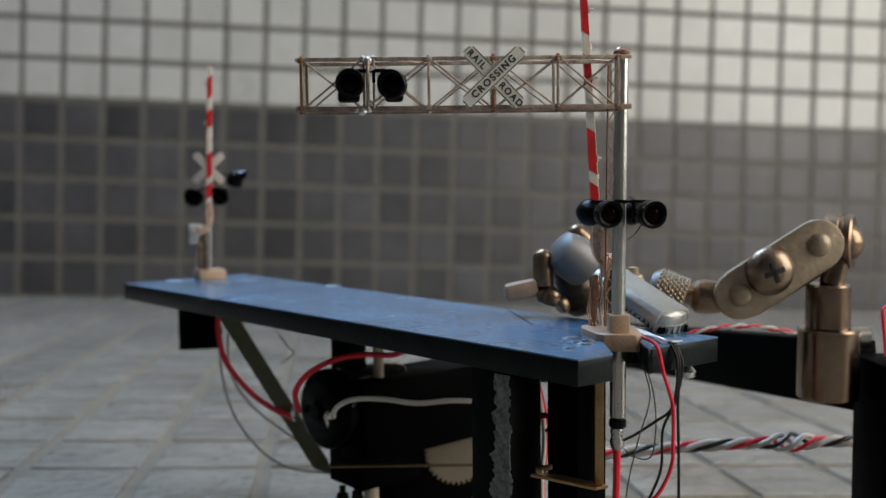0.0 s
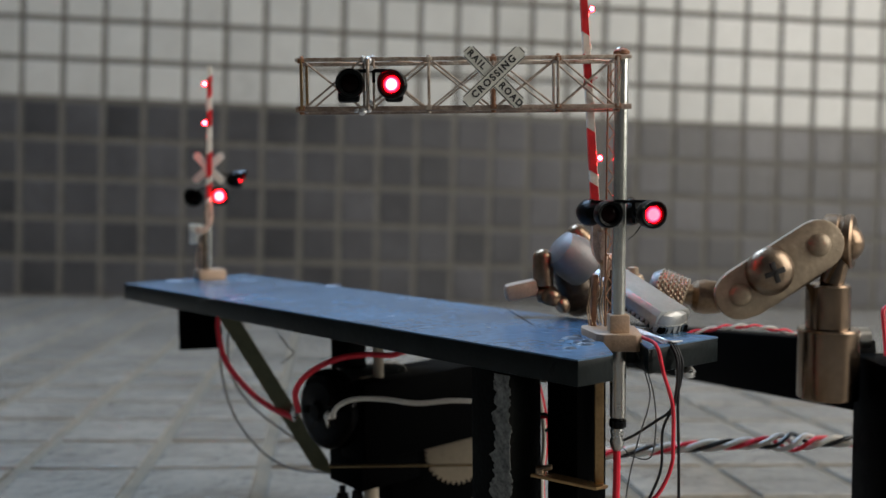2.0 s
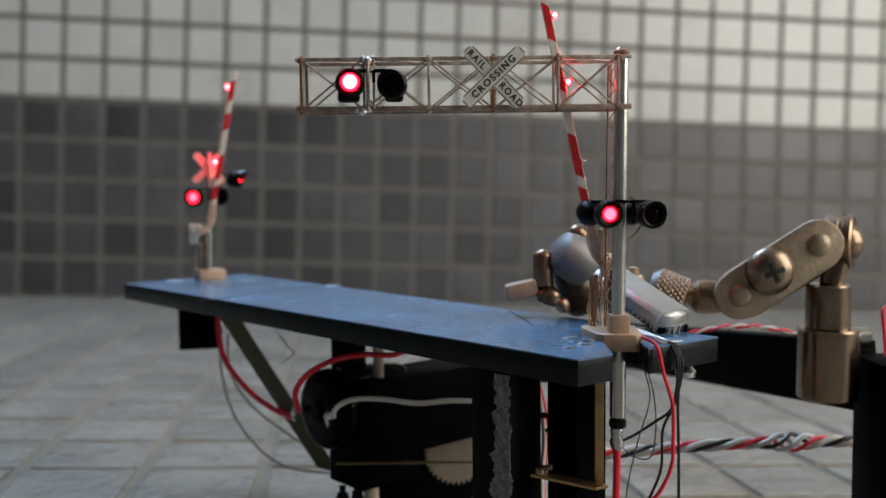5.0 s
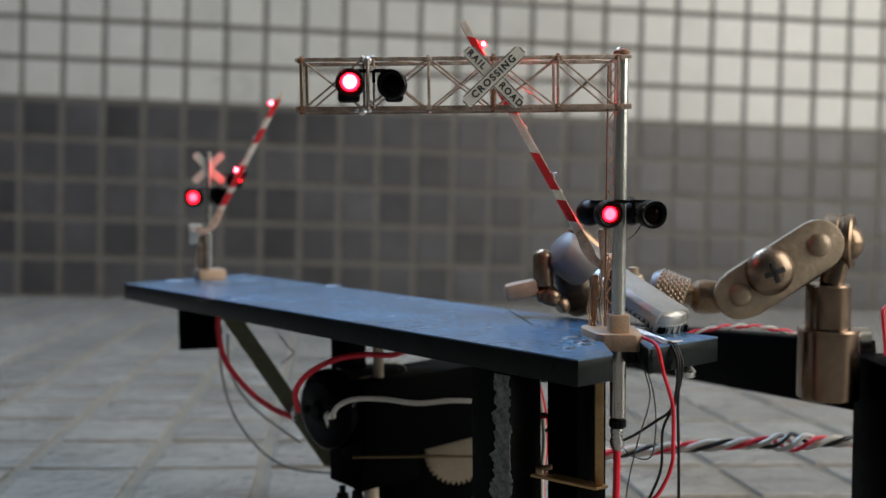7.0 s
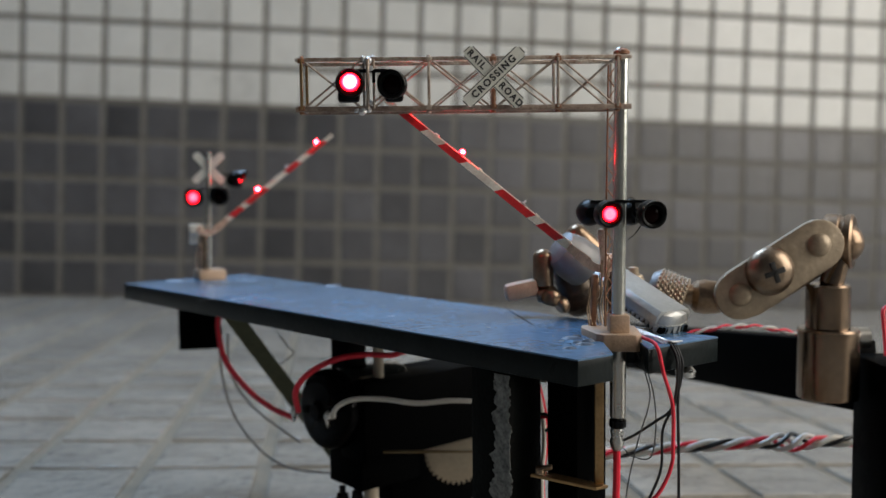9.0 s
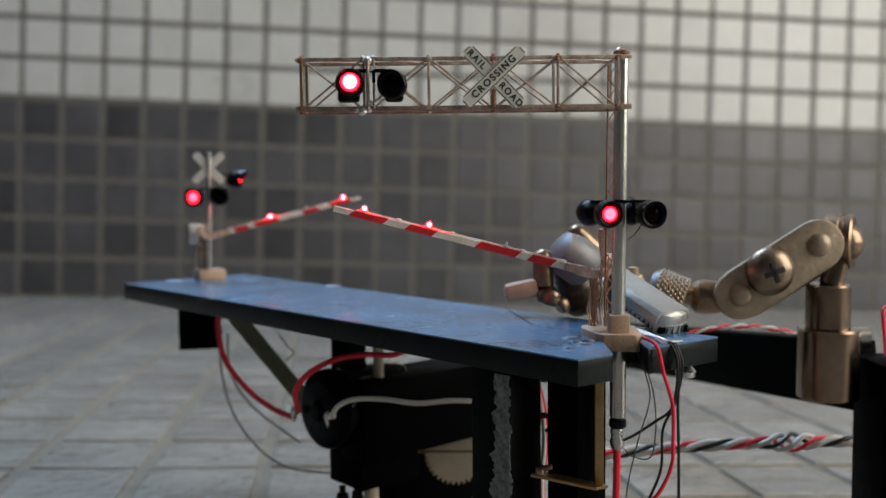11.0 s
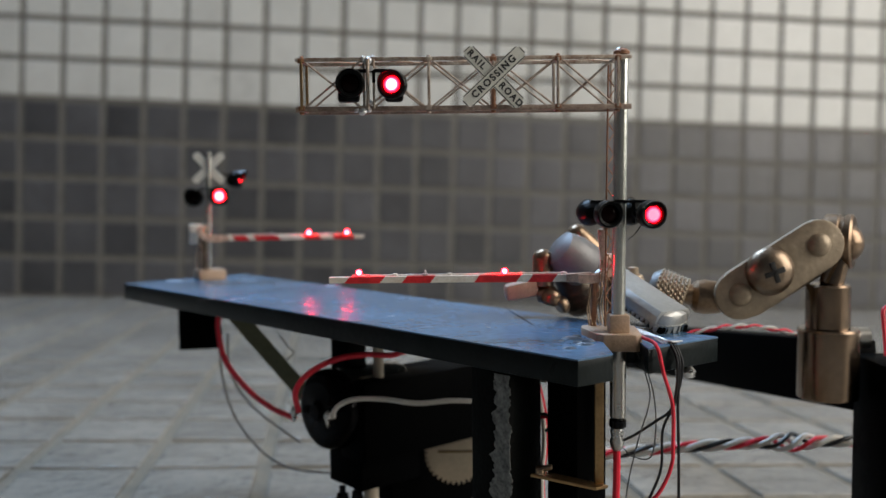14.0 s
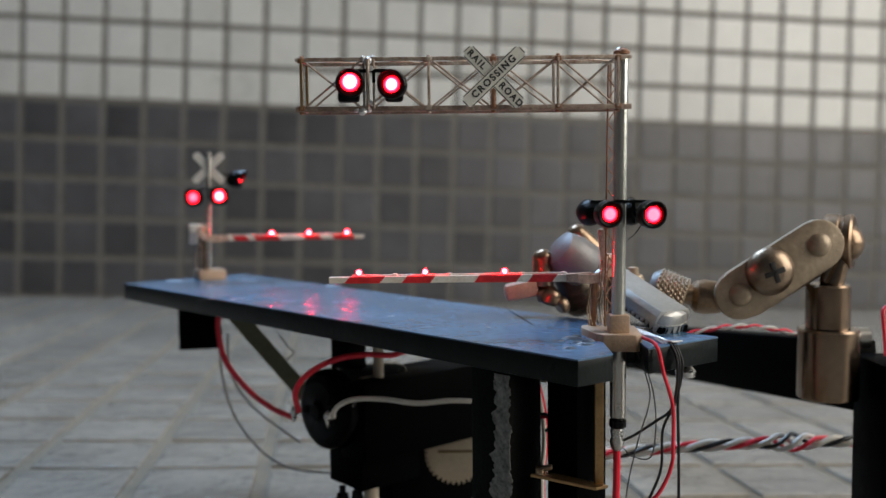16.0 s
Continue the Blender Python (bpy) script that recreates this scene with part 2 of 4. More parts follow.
def tile_mesh(name, mat, w, h):
    """One cushion-edged tile, face towards +z, about its centre."""
    bm = bmesh.new()
    a, b = w / 2, h / 2
    rings = []
    for inset, z in ((0, -3.0), (0, -0.7), (0.35, -0.2), (1.1, 0.0)):
        rings.append([bm.verts.new((sx * (a - inset), sy * (b - inset), z)) for sx, sy in ((-1, -1), (1, -1), (1, 1), (-1, 1))])
    for r0, r1 in zip(rings, rings[1:]):
        for i in range(4):
            bm.faces.new((r0[i], r0[(i + 1) % 4], r1[(i + 1) % 4], r1[i]))
    bm.faces.new(rings[-1])
    me = bpy.data.meshes.new(name)
    bm.to_mesh(me)
    bm.free()
    me.transform(MM)
    me.materials.append(mat)
    return me


def tiles():
    rng = random.Random(5)
    light, dark, ground = tile_mesh("tile_pale", TILE_LIGHT, 43.0, 43.0), tile_mesh("tile_dark", TILE_DARK, 43.0, 43.0), tile_mesh("tile_floor", TILE_FLOOR, 44.0, 44.0)
    upright = Euler((radians(90), 0, 0)).to_matrix().to_4x4()

    def jitter():
        return Euler((radians(rng.uniform(-0.35, 0.35)), radians(rng.uniform(-0.35, 0.35)), radians(rng.uniform(-0.3, 0.3)))).to_matrix().to_4x4()

    def lay(me, m, parent):
        ob = new("tile", me)
        ob.parent = parent
        ob.matrix_local = m

    def bulk(name, me, places, parent):
        bm = bmesh.new()
        bm.from_mesh(me)
        src_v = [v.co.copy() for v in bm.verts]
        src_f = [[v.index for v in f.verts] for f in bm.faces]
        bm.free()
        vs, fs = [], []
        for m in places:
            o = len(vs)
            vs += [m @ v for v in src_v]
            fs += [[o + i for i in f] for f in src_f]
        out = bpy.data.meshes.new(name)
        out.from_pydata(vs, [], fs)
        out.materials.append(me.materials[0])
        ob = new(name, out)
        ob.parent = parent
        tagged(ob, "", kind="stuff")

    rest_l, rest_d, rest_f = [], [], []
    for c in range(-22, 40):
        for r in range(0, 26):
            x, z = X0_WALL + PITCH_T * (c + 0.5), PITCH_T * (r + 0.5)
            if not -1.38 < x < 1.58:
                continue
            m = Matrix.Translation((x + rng.uniform(-0.0004, 0.0004), WALL_Y, z)) @ upright @ jitter()
            if -2 <= c <= 26 and r <= 9:
                lay(dark if r < 5 else light, m, wall_north)
            else:
                (rest_d if r < 5 else rest_l).append(m)
    bulk("tile_field_pale", light, rest_l, wall_north)
    bulk("tile_field_dark", dark, rest_d, wall_north)
    for i in range(-25, 34):
        for k in range(0, 49):
            x, y = X0_FLOOR + PITCH_T * (i + 0.5), WALL_Y - PITCH_T * (k + 0.5)
            if not -1.38 < x < 1.58 or y < -1.2:
                continue
            m = Matrix.Translation((x, y, rng.uniform(-0.0003, 0.0002))) @ jitter()
            if -6 <= i <= 9 and 4 <= k <= 21:
                lay(ground, m, floor)
            else:
                rest_f.append(m)
    bulk("tile_field_floor", ground, rest_f, floor)


# ---------------- blinking ----------------
BEAT, FIRST = 0.9395, 0.97
LEFT_ON = [(0.37, 0.53)] + [(FIRST + BEAT * k - 0.01, FIRST + BEAT * (k + 1) + 0.03) for k in range(0, 18, 2)]
RIGHT_ON = [(0.47, FIRST + 0.0)] + [(FIRST + BEAT * k - 0.01, FIRST + BEAT * (k + 1) + 0.03) for k in range(1, 17, 2)]
ALWAYS_ON = [(0.37, 99.0)]


def blink(ob, lit, unlit, spans):
    """Bring the lit bulb forward during each span and draw it back into its case between."""
    rows, step = [(0.0, unlit)], 1 / 30
    for a, b in spans:
        if a > 16:
            break
        rows += [(a - step, unlit), (a, lit)]
        if b < 16 - step:
            rows += [(b, lit), (b + step, unlit)]
    last = rows[-1][1]
    if rows[-1][0] < 16:
        rows.append((16.0, last))
    MOVES.append((ob, rows))


def mm(x, y, z, rx=0, ry=0, rz=0):
    return pose(x / 1000, y / 1000, z / 1000, rx, ry, rz)


def bulb(parent, r, core, spans, lit, unlit, mat=None):
    bm = B()
    lathe(bm, [(0, core * 0.55), (core * 0.6, core * 0.42), (core, core * 0.2)], None, 20)
    n = len(bm.faces)
    mid = core + (r - core) * 0.5
    lathe(bm, [(core, core * 0.2), (mid, core * 0.1)], None, 20)
    n2 = len(bm.faces)
    lathe(bm, [(mid, core * 0.1), (r, 0), (r * 0.9, -0.3), (0, -0.3)], None, 20)
    bm.faces.ensure_lookup_table()
    for f in bm.faces[n:]:
        f.material_index = 1
    for f in bm.faces[n2:]:
        f.material_index = 2
    ob = part("bulb", bm, [mat or LED_CORE, LED_MID, LED_RIM], parent, "small glowing red lamp")
    blink(ob, lit, unlit, spans)
    return ob


def lamp_head(owner, at, r, spans, yaw=0.0, pitch=0.0, core=2.0, rim=2.5, mat=None, visor=3.0, depth=5.0, lift=0.0):
    """A black hooded signal lamp that looks towards -y; the bulb slides behind the inner plate when dark."""
    face = Euler((radians(90 + pitch), 0, radians(yaw))).to_matrix().to_4x4()
    m = Matrix.Translation(at) @ face            # local +z is the way it looks
    bm = B()
    lathe(bm, [(r * 0.70, 0.75), (r * 0.86, 0.95), (r * 0.97, 0.75), (r, 0.3), (r, -1.6), (r * 0.95, -2.3), (r * 0.78, -depth * 0.75), (r * 0.4, -depth), (0, -depth - 0.15)], m, 28)
    lathe(bm, [(r * 0.70, 0.75), (r * 0.66, 0.3), (r * 0.66, -0.4), (0, -0.4)], m, 28)
    head = part("lamp_head", bm, DARK_SHELL, owner, "black hooded lamp housing")
    # hood: an open half tube over the lens
    bm = B()
    seg, rows_ = 16, []
    for i in range(seg + 1):
        a = radians(-10 + 200 * i / seg)
        reach = visor * (0.35 + 0.65 * math.sin(math.pi * i / seg))
        rows_.append([bm.verts.new(m @ Vector((q * math.cos(a), q * math.sin(a), z))) for q, z in ((r * 0.97, 0.4), (r * 0.95, reach), (r * 0.87, reach), (r * 0.87, 0.4))])
    for a, b in zip(rows_, rows_[1:]):
        for k in range(4):
            bm.faces.new((a[k], a[(k + 1) % 4], b[(k + 1) % 4], b[k]))
    bm.faces.new(rows_[0])
    bm.faces.new(rows_[-1])
    part("hood", bm, BLACK_GLOSS, head, "black lamp hood")
    bm = B()
    lathe(bm, [(r * 0.64, -0.38), (r * 0.6, -0.2), (r * 0.35, 0.05), (0, 0.12)], m, 24)
    part("lens", bm, LENS_OFF, head, "dark red lens")
    lit = Matrix.Translation(Vector(at) / 1000) @ face @ mm(0, lift, 0.35)
    unlit = Matrix.Translation(Vector(at) / 1000) @ face @ mm(0, lift, -2.6)
    bulb(head, rim, core, spans, lit, unlit, mat)
    return head


# ---------------- gate with its swinging arm ----------------
ARM_ANGLE = [(0.0, 3.2), (3.9, 3.2), (4.2, 5.9), (5.2, 12.6), (6.3, 21.7), (6.5, 23.7), (7.0, 28.7), (7.5, 34.6), (8.0, 40.1), (8.5, 45.2), (9.0, 50.7), (9.2, 53.1), (10.2, 65.8), (11.3, 80.1), (11.5, 83.8), (11.65, 87.0), (11.8, 89.5), (12.0, 90.0), (16.0, 90.0)]
FAR_ANGLE = [(0.0, 1.9), (3.9, 1.9), (4.2, 4.6), (5.2, 11.8), (6.3, 21.4), (6.5, 23.7), (7.0, 28.6), (7.5, 34.8), (8.0, 40.4), (8.5, 46.0), (9.0, 51.8), (9.2, 54.2), (10.2, 66.6), (11.3, 80.6), (11.5, 83.9), (11.8, 87.6), (12.0, 88.6), (12.5, 89.0), (13.0, 90.0), (16.0, 90.0)]


def gate(name, label, at, pivot, way, spans_mid, spans_low, arm_y, k, angles):
    """way: -1 sinks to the left, +1 to the right. The arm stands along z, hinged at 'pivot'."""
    g = thing(name, label, "crossing gate", at, 0.0 if way < 0 else 4.0, group="crossing gates")
    side = way
    ax = 3.25 * side                      # the arm stands this far to the side of the hinge
    bm = B()
    n0, n1, w0, w1 = 7.6, 71.7 * k, 1.85, 1.5
    # the board in striped lengths
    cuts = [n0] + [k * q for q in (14.4, 20.6, 23.6, 34.2, 45.4, 52.6, 58.2, 67.2)] + [n1]
    red = [0, 1, 0, 1, 0, 1, 0, 1, 0]
    def length(bm, a, b, grow, skew=0.0):
        wa, wb = [w0 + (w1 - w0) * (q - n0) / (n1 - n0) + grow for q in (a, b)]
        vs = [[bm.verts.new((ax + sx * w / 2, sy * (1.05 + grow / 2), q + sx * side * skew)) for sx, sy in ((-1, -1), (1, -1), (1, 1), (-1, 1))] for w, q in ((wa, a), (wb, b))]
        for k in range(4):
            bm.faces.new((vs[0][k], vs[0][(k + 1) % 4], vs[1][(k + 1) % 4], vs[1][k]))
        bm.faces.new(vs[0][::-1])
        bm.faces.new(vs[1])

    length(bm, n0, n1, 0.0)
    arm = part("gate_arm", bm, ARM_WHITE, g, "white gate arm with red stripes", False)
    for a, b, r in zip(cuts, cuts[1:], red):
        if r:
            bm = B()
            length(bm, a, b, 0.1, 0.7)
            part("stripe", bm, RED, arm, "red painted stripe", False)
    bm = B()
    # two rails of the tapered arm root, and the forked yoke
    for dy in (-1.1, 1.1):
        slab(bm, [(ax - 1.3, 5.0), (ax + 1.3, 5.0), (ax + 0.95, 11.5), (ax - 0.95, 11.5)], dy - 0.25, dy + 0.25, Matrix(((1, 0, 0, 0), (0, 0, 1, 0), (0, 1, 0, 0), (0, 0, 0, 1))))
    part("arm_root", bm, PINKISH, arm, "tan arm root")
    bm = B()
    bar(bm, (ax - side * 1.05, 0.9, 11.0), (ax - side * 0.85, 0.9, 66.0 * k), 0.8, 0.6, 0.1, (1, 0, 0))
    for z in (12.0, 22.5, 41.0, 55.0):
        box(bm, (ax - side * 1.0, 0.6, z * k), (1.0, 0.9, 1.2), 0.15)
    part("back_rail", bm, ARM_WHITE, arm, "thin white rail behind the arm")
    bm = B()
    hook = [(-4.5, 8.6), (-4.7, 5.2), (-4.2, 2.6), (-2.9, 0.3), (-1.3, -1.0), (0.4, -1.3), (1.7, -0.6), (1.8, 1.3), (0.6, 1.4), (-0.3, 0.9), (-1.4, 1.5), (-2.2, 3.0), (-2.4, 5.4), (-2.3, 8.6)]
    for dy in (-1.7, 1.7):
        slab(bm, [(-x * side, z) for x, z in hook], dy - 0.35, dy + 0.35, Matrix(((1, 0, 0, 0), (0, 0, 1, 0), (0, 1, 0, 0), (0, 0, 0, 1))))
    rod(bm, (0, -2.2, 0), (0, 2.2, 0), 0.8)
    part("yoke", bm, PINKISH, arm, "tan forked counterweight yoke")
    bm = B()
    wire(bm, [(ax * 0.9, 1.4, 4), (ax - 1.2 * side, 1.3, 20), (ax - 1.15 * side, 1.0, 45), (ax - 1.0 * side, 0.9, 58)], 0.12, 5, 5)
    part("feed_wire", bm, WIRE_GREY, arm, "hair-thin feed wire")
    # three lamps on the arm: stub that stays, glow that sinks into the arm
    for z, spans in ((64.2 * k, ALWAYS_ON), (47.3 * k, spans_mid), ((27.1 if way < 0 else 31.0) * k, spans_low)):
        x = ax - side * 1.1
        bm = B()
        rod(bm, (x + side * 0.3, 0, z), (x - side * 1.3, 0, z), 0.42, 0.3, 8)
        box(bm, (x - side * 0.2, -0.2, z), (0.5, 0.9, 1.5), 0.1)
        part("lamp_stub", bm, CLEAR, arm, "tiny clear lamp")
        bm = B()
        front = Euler((radians(90), 0, 0)).to_matrix().to_4x4()
        lathe(bm, [(0, 0.95), (0.25, 0.88), (0.46, 0.68)], front, 18)
        n = len(bm.faces)
        lathe(bm, [(0.46, 0.68), (0.70, 0.3), (0.73, 0.0), (0.6, -0.6), (0, -0.9)], front, 18)
        bm.faces.ensure_lookup_table()
        for f in bm.faces[n:]:
            f.material_index = 1
        glow = part("bulb", bm, [LED_ARM_CORE, LED_ARM], arm, "small glowing red lamp")
        blink(glow, mm(x - side * 0.75, 0, z), mm(ax, 0, z) , spans)
    base = (pivot[0], arm_y, pivot[1])
    MOVES.append((arm, [(t, mm(*base, 0, way * a, 0)) for t, a in angles]))
    # machine case, bracket and standing rod
    bm = B()
    if side < 0:
        box(bm, (pivot[0], arm_y + 3.0, pivot[1] - 0.5), (4.4, 2.6, 6.0), 0.4)
    else:
        box(bm, (pivot[0] - 2.6, arm_y + 3.0, pivot[1] + 0.2), (5.0, 3.4, 4.6), 0.5)
        box(bm, (pivot[0] - 3.4, arm_y + 3.0, pivot[1] - 4.0), (3.6, 3.0, 3.4), 0.6)
        box(bm, (pivot[0] - 3.4, arm_y + 1.2, pivot[1] - 0.6), (2.2, 0.6, 2.2), 0.2)
    rod(bm, (pivot[0], arm_y - 2.2, pivot[1]), (pivot[0], arm_y + 3, pivot[1]), 0.7)
    part("machine_case", bm, PINKISH if side < 0 else WHITE, g, "small gate machine case")
    bm = B()
    rod(bm, (pivot[0] + 0.6, arm_y + 2.4, 3.2), (pivot[0] + 0.6, arm_y + 2.4, pivot[1]), 0.9)
    rod(bm, (pivot[0] - 1.3, arm_y + 0.8, 1.5), (pivot[0] - 0.8, arm_y + 0.8, pivot[1] - 2.0), 0.35)
    part("post", bm, NICKEL_WARM, g, "thin gate post")
    if side < 0:
        bm = B()
        bar(bm, (pivot[0] - 2.2, arm_y - 2.6, pivot[1] + 1.4), (pivot[0] - 2.9, arm_y - 2.6, pivot[1] + 8.0), 1.0, 1.7, 0.2, (1, 0, 0))
        rod(bm, (pivot[0] - 2.4, arm_y - 2.6, pivot[1] + 1.8), (pivot[0], arm_y + 2.6, pivot[1] + 1.8), 0.55)
        lathe(bm, [(0, 0.9), (0.7, 0.7), (0.95, 0), (0.7, -0.7), (0, -0.9)], Matrix.Translation((pivot[0] - 2.95, arm_y - 2.6, pivot[1] + 8.4)), 14)
        part("stop_lever", bm, PINKISH, g, "short upright tan lever")
    return g


# ---------------- near cantilever signal ----------------
def lettering(text, size, m, parent, name="lettering"):
    cu = bpy.data.curves.new(name, "FONT")
    cu.body, cu.size, cu.align_x, cu.align_y, cu.extrude, cu.offset = text, size, "CENTER", "CENTER", 0.04, 0.075
    cu.space_character = 1.3
    tmp = new(name, cu)
    deps = bpy.context.evaluated_depsgraph_get()
    me = bpy.data.meshes.new_from_object(tmp.evaluated_get(deps))
    bpy.data.objects.remove(tmp)
    me.transform(MM @ m)
    me.materials.clear()
    me.materials.append(INK)
    ob = new(name, me)
    ob.parent = parent
    return ob


def crossbuck(owner, at, blade, width, worded):
    face = Euler((radians(90), 0, 0)).to_matrix().to_4x4()
    for k, (turn, words) in enumerate(((-46, (("RAIL", -0.31), ("ROAD", 0.31))), (43, (("CROSSING", 0.0),)))):
        m = Matrix.Translation((at[0], at[1] - 0.55 * k, at[2])) @ face @ pose(0, 0, 0, 0, 0, turn)
        h, w, c = blade / 2, width / 2, width * 0.28
        bm = B()
        slab(bm, [(-h + c, -w), (h - c, -w), (h, -w + c), (h, w - c), (h - c, w), (-h + c, w), (-h, w - c), (-h, -w + c)], 0, 0.45, m)
        b = part("blade", bm, WHITE, owner, "white crossing sign blade" if worded else "unpainted sign blade")
        if worded:
            bm = B()
            e = 0.2
            i0, i1 = (h - 0.12, w - 0.12), (h - 0.12 - e, w - 0.12 - e)
            for sx in (-1, 1):
                box(bm, (sx * (i0[0] + i1[0]) / 2, 0, 0.47), (e, 2 * i0[1] - 2 * c * 0.7, 0.06), 0, m)
            for sy in (-1, 1):
                box(bm, (0, sy * (i0[1] + i1[1]) / 2, 0.47), (2 * i0[0] - 2 * c * 0.7, e, 0.06), 0, m)
            part("border", bm, INK, b, "black border line")
            for word, off in words:
                lettering(word, width * 0.62 if len(words) > 1 else width * 0.66, m @ Matrix.Translation((off * blade, 0, 0.5)), b)


FOOT = [(-6.4, 11.0), (-6.8, 7.0), (-4.7, -2.6), (-3.2, -4.4), (4.6, -5.6), (6.2, -4.6), (7.3, 9.5), (5.4, 11.5), (-4.8, 12.0)]


def near_signal():
    s = thing("cantilever_signal", "weathered cantilever crossing signal with truss arm and hooded lamps", "railway signal")
    bm = B()
    slab(bm, FOOT, -2.4, 1.8, None, 0.35)
    part("foot_block", bm, TAN, s, "tan foot block")
    bm = B()
    box(bm, (1.2, -0.4, 3.7), (4.9, 4.6, 5.0), 0.3)
    part("plinth", bm, TAN, s, "small tan plinth")
    bm = B()
    rod(bm, (1.2, 0, 4.0), (1.9, 0, 69.6), 1.72, 1.72, 24)
    rod(bm, (1.2, 0, 69.4), (1.9, 0, 70.9), 1.5, 1.2, 20)
    part("mast", bm, TUBE, s, "bright metal tube mast")
    bm = B()
    rod(bm, (1.2, 0, -20.0), (1.2, 0, 4.0), 2.0, 2.0, 24)
    part("plug_sleeve", bm, STEEL, s, "shiny plug sleeve under the deck")
    bm = B()
    rod(bm, (1.2, 0, -22.4), (1.2, 0, -20.0), 2.15, 2.15, 24)
    part("insulating_ring", bm, BLACK_GLOSS, s, "black insulating ring")
    bm = B()
    lathe(bm, [(0, -28.6), (0.8, -28.3), (1.5, -27.4), (1.85, -26), (1.45, -24.6), (1.7, -23.2), (1.5, -22.3), (0, -22.2)], Matrix.Translation((1.0, 0, 0)), 20)
    part("plug_tip", bm, SOLDER, s, "soldered plug tip")
    # caged ladder behind the mast
    bm = B()
    for dx in (-0.95, 0.95):
        rod(bm, (-0.6 + dx, 3.6 + dx * 0.4, 3.2), (0.2 + dx, 3.6 + dx * 0.4, 67.5), 0.24, 0.24, 6)
    part("ladder_rail", bm, RUST_DARK, s)
    bm = B()
    for k in range(23):
        z, e = 5 + 2.7 * k, 0.95 * (-1) ** k
        x = -0.6 + 0.8 * (z - 3.2) / 64.3
        rod(bm, (x - e, 3.6 - e * 0.4, z), (x + e, 3.6 + e * 0.4, z + 2.7), 0.17, 0.17, 5)
    part("ladder_rung", bm, RUST_DARK, s)
    # box truss
    L, R, ZB, ZT, YF, YB = -76.0, 3.2, 56.9, 68.7, -3.2, 6.4
    posts = [L + 0.6, -60.4, -44.9, -29.4, -13.9, 0.4]
    for y in (YF, YB):
        for z, h in ((ZB, 1.25), (ZT, 0.95)):
            bm = B()
            bar(bm, (L - 0.8, y, z), (R + 0.5, y, z), 0.85, h, 0.12)
            part("chord", bm, RUST_LOW if z == ZB else RUST, s)
        for i, x in enumerate(posts):
            bm = B()
            bar(bm, (x, y, ZB), (x, y, ZT), 1.35 if i in (0, 4, 5) else 0.95, 0.6, 0.1, (1, 0, 0))
            part("upright", bm, BRASS if i == 0 else RUST, s)
        for a, b in zip(posts, posts[1:]):
            for z0, z1, o in ((ZB, ZT, 0.12), (ZT, ZB, -0.12)):
                bm = B()
                rod(bm, (a + 0.3, y + o, z0), (b - 0.3, y + o, z1), 0.26, 0.26, 6)
                part("diagonal", bm, RUST, s)
    for x in posts:
        for z in (ZB, ZT):
            bm = B()
            bar(bm, (x, YF, z), (x, YB, z), 0.7, 0.6, 0.1)
            part("cross_tie", bm, RUST, s)
    for i, x in enumerate(posts):
        for z in (ZB, ZT):
            bm = B()
            box(bm, (x, YF - 0.15, z + (0.2 if z == ZB else -0.2)), (1.7, 0.75, 1.25), 0.3)
            lathe(bm, [(0, 0.6), (0.4, 0.5), (0.6, 0.1), (0.6, -0.5), (0, -0.5)], Matrix.Translation((x, YF + 0.3, z - (0.6 if z == ZB else -0.4))), 10)
            part("joint", bm, RUST if i in (1, 2) else RUST_DARK, s, "rusty truss joint")
    for a, b in zip(posts, posts[1:]):
        bm = B()
        rod(bm, (a, YF, ZT), (b, YB, ZT), 0.22, 0.22, 6)
        rod(bm, (a, YF, ZB), (b, YB, ZB), 0.22, 0.22, 6)
        part("lacing", bm, RUST, s)
    bm = B()
    box(bm, (2.2, 0.2, 63), (2.2, 2.6, 11.6), 0.2)
    part("end_plate", bm, TUBE, s, "bright end plate")
    bm = B()
    lathe(bm, [(0, 1.2), (1.2, 1.0), (2.0, 0.3), (2.0, -0.4), (0, -0.4)], Matrix.Translation((1.9, 0, 70.0)), 16)
    part("mast_cap", bm, RUST_DARK, s, "rusty mast cap")
    crossbuck(s, (-29.4, YF - 1.2, 64.0), 18.8, 3.5, True)
    bm = B()
    rod(bm, (-29.4, YF - 1.0, ZB), (-29.4, YF - 1.0, 66.5), 0.55, 0.55, 8)
    part("sign_stem", bm, RUST_DARK, s, "rusty sign stem")
    # lamps on the truss
    bm = B()
    bar(bm, (-65.0, YF - 0.4, 65.9), (-55.0, YF - 0.4, 65.9), 1.0, 0.9, 0.2)
    rod(bm, (-62.5, YF - 1, 63), (-62.5, YF - 1, 66), 0.4, 0.4, 8)
    rod(bm, (-58.0, YF - 1, 63), (-58.0, YF - 1, 66), 0.4, 0.4, 8)
    part("lamp_crossarm", bm, BLACK_GLOSS, s, "black lamp crossarm")
    bm = B()
    rod(bm, (-59.4, YF - 1.0, 56.6), (-59.4, YF - 1.0, 68.8), 0.42, 0.42, 10)
    rod(bm, (-58.0, YF - 0.6, 57.0), (-58.0, YF - 0.6, 68.5), 0.3, 0.3, 8)
    part("lamp_bracket", bm, RUST, s, "weathered lamp bracket")
    bm = B()
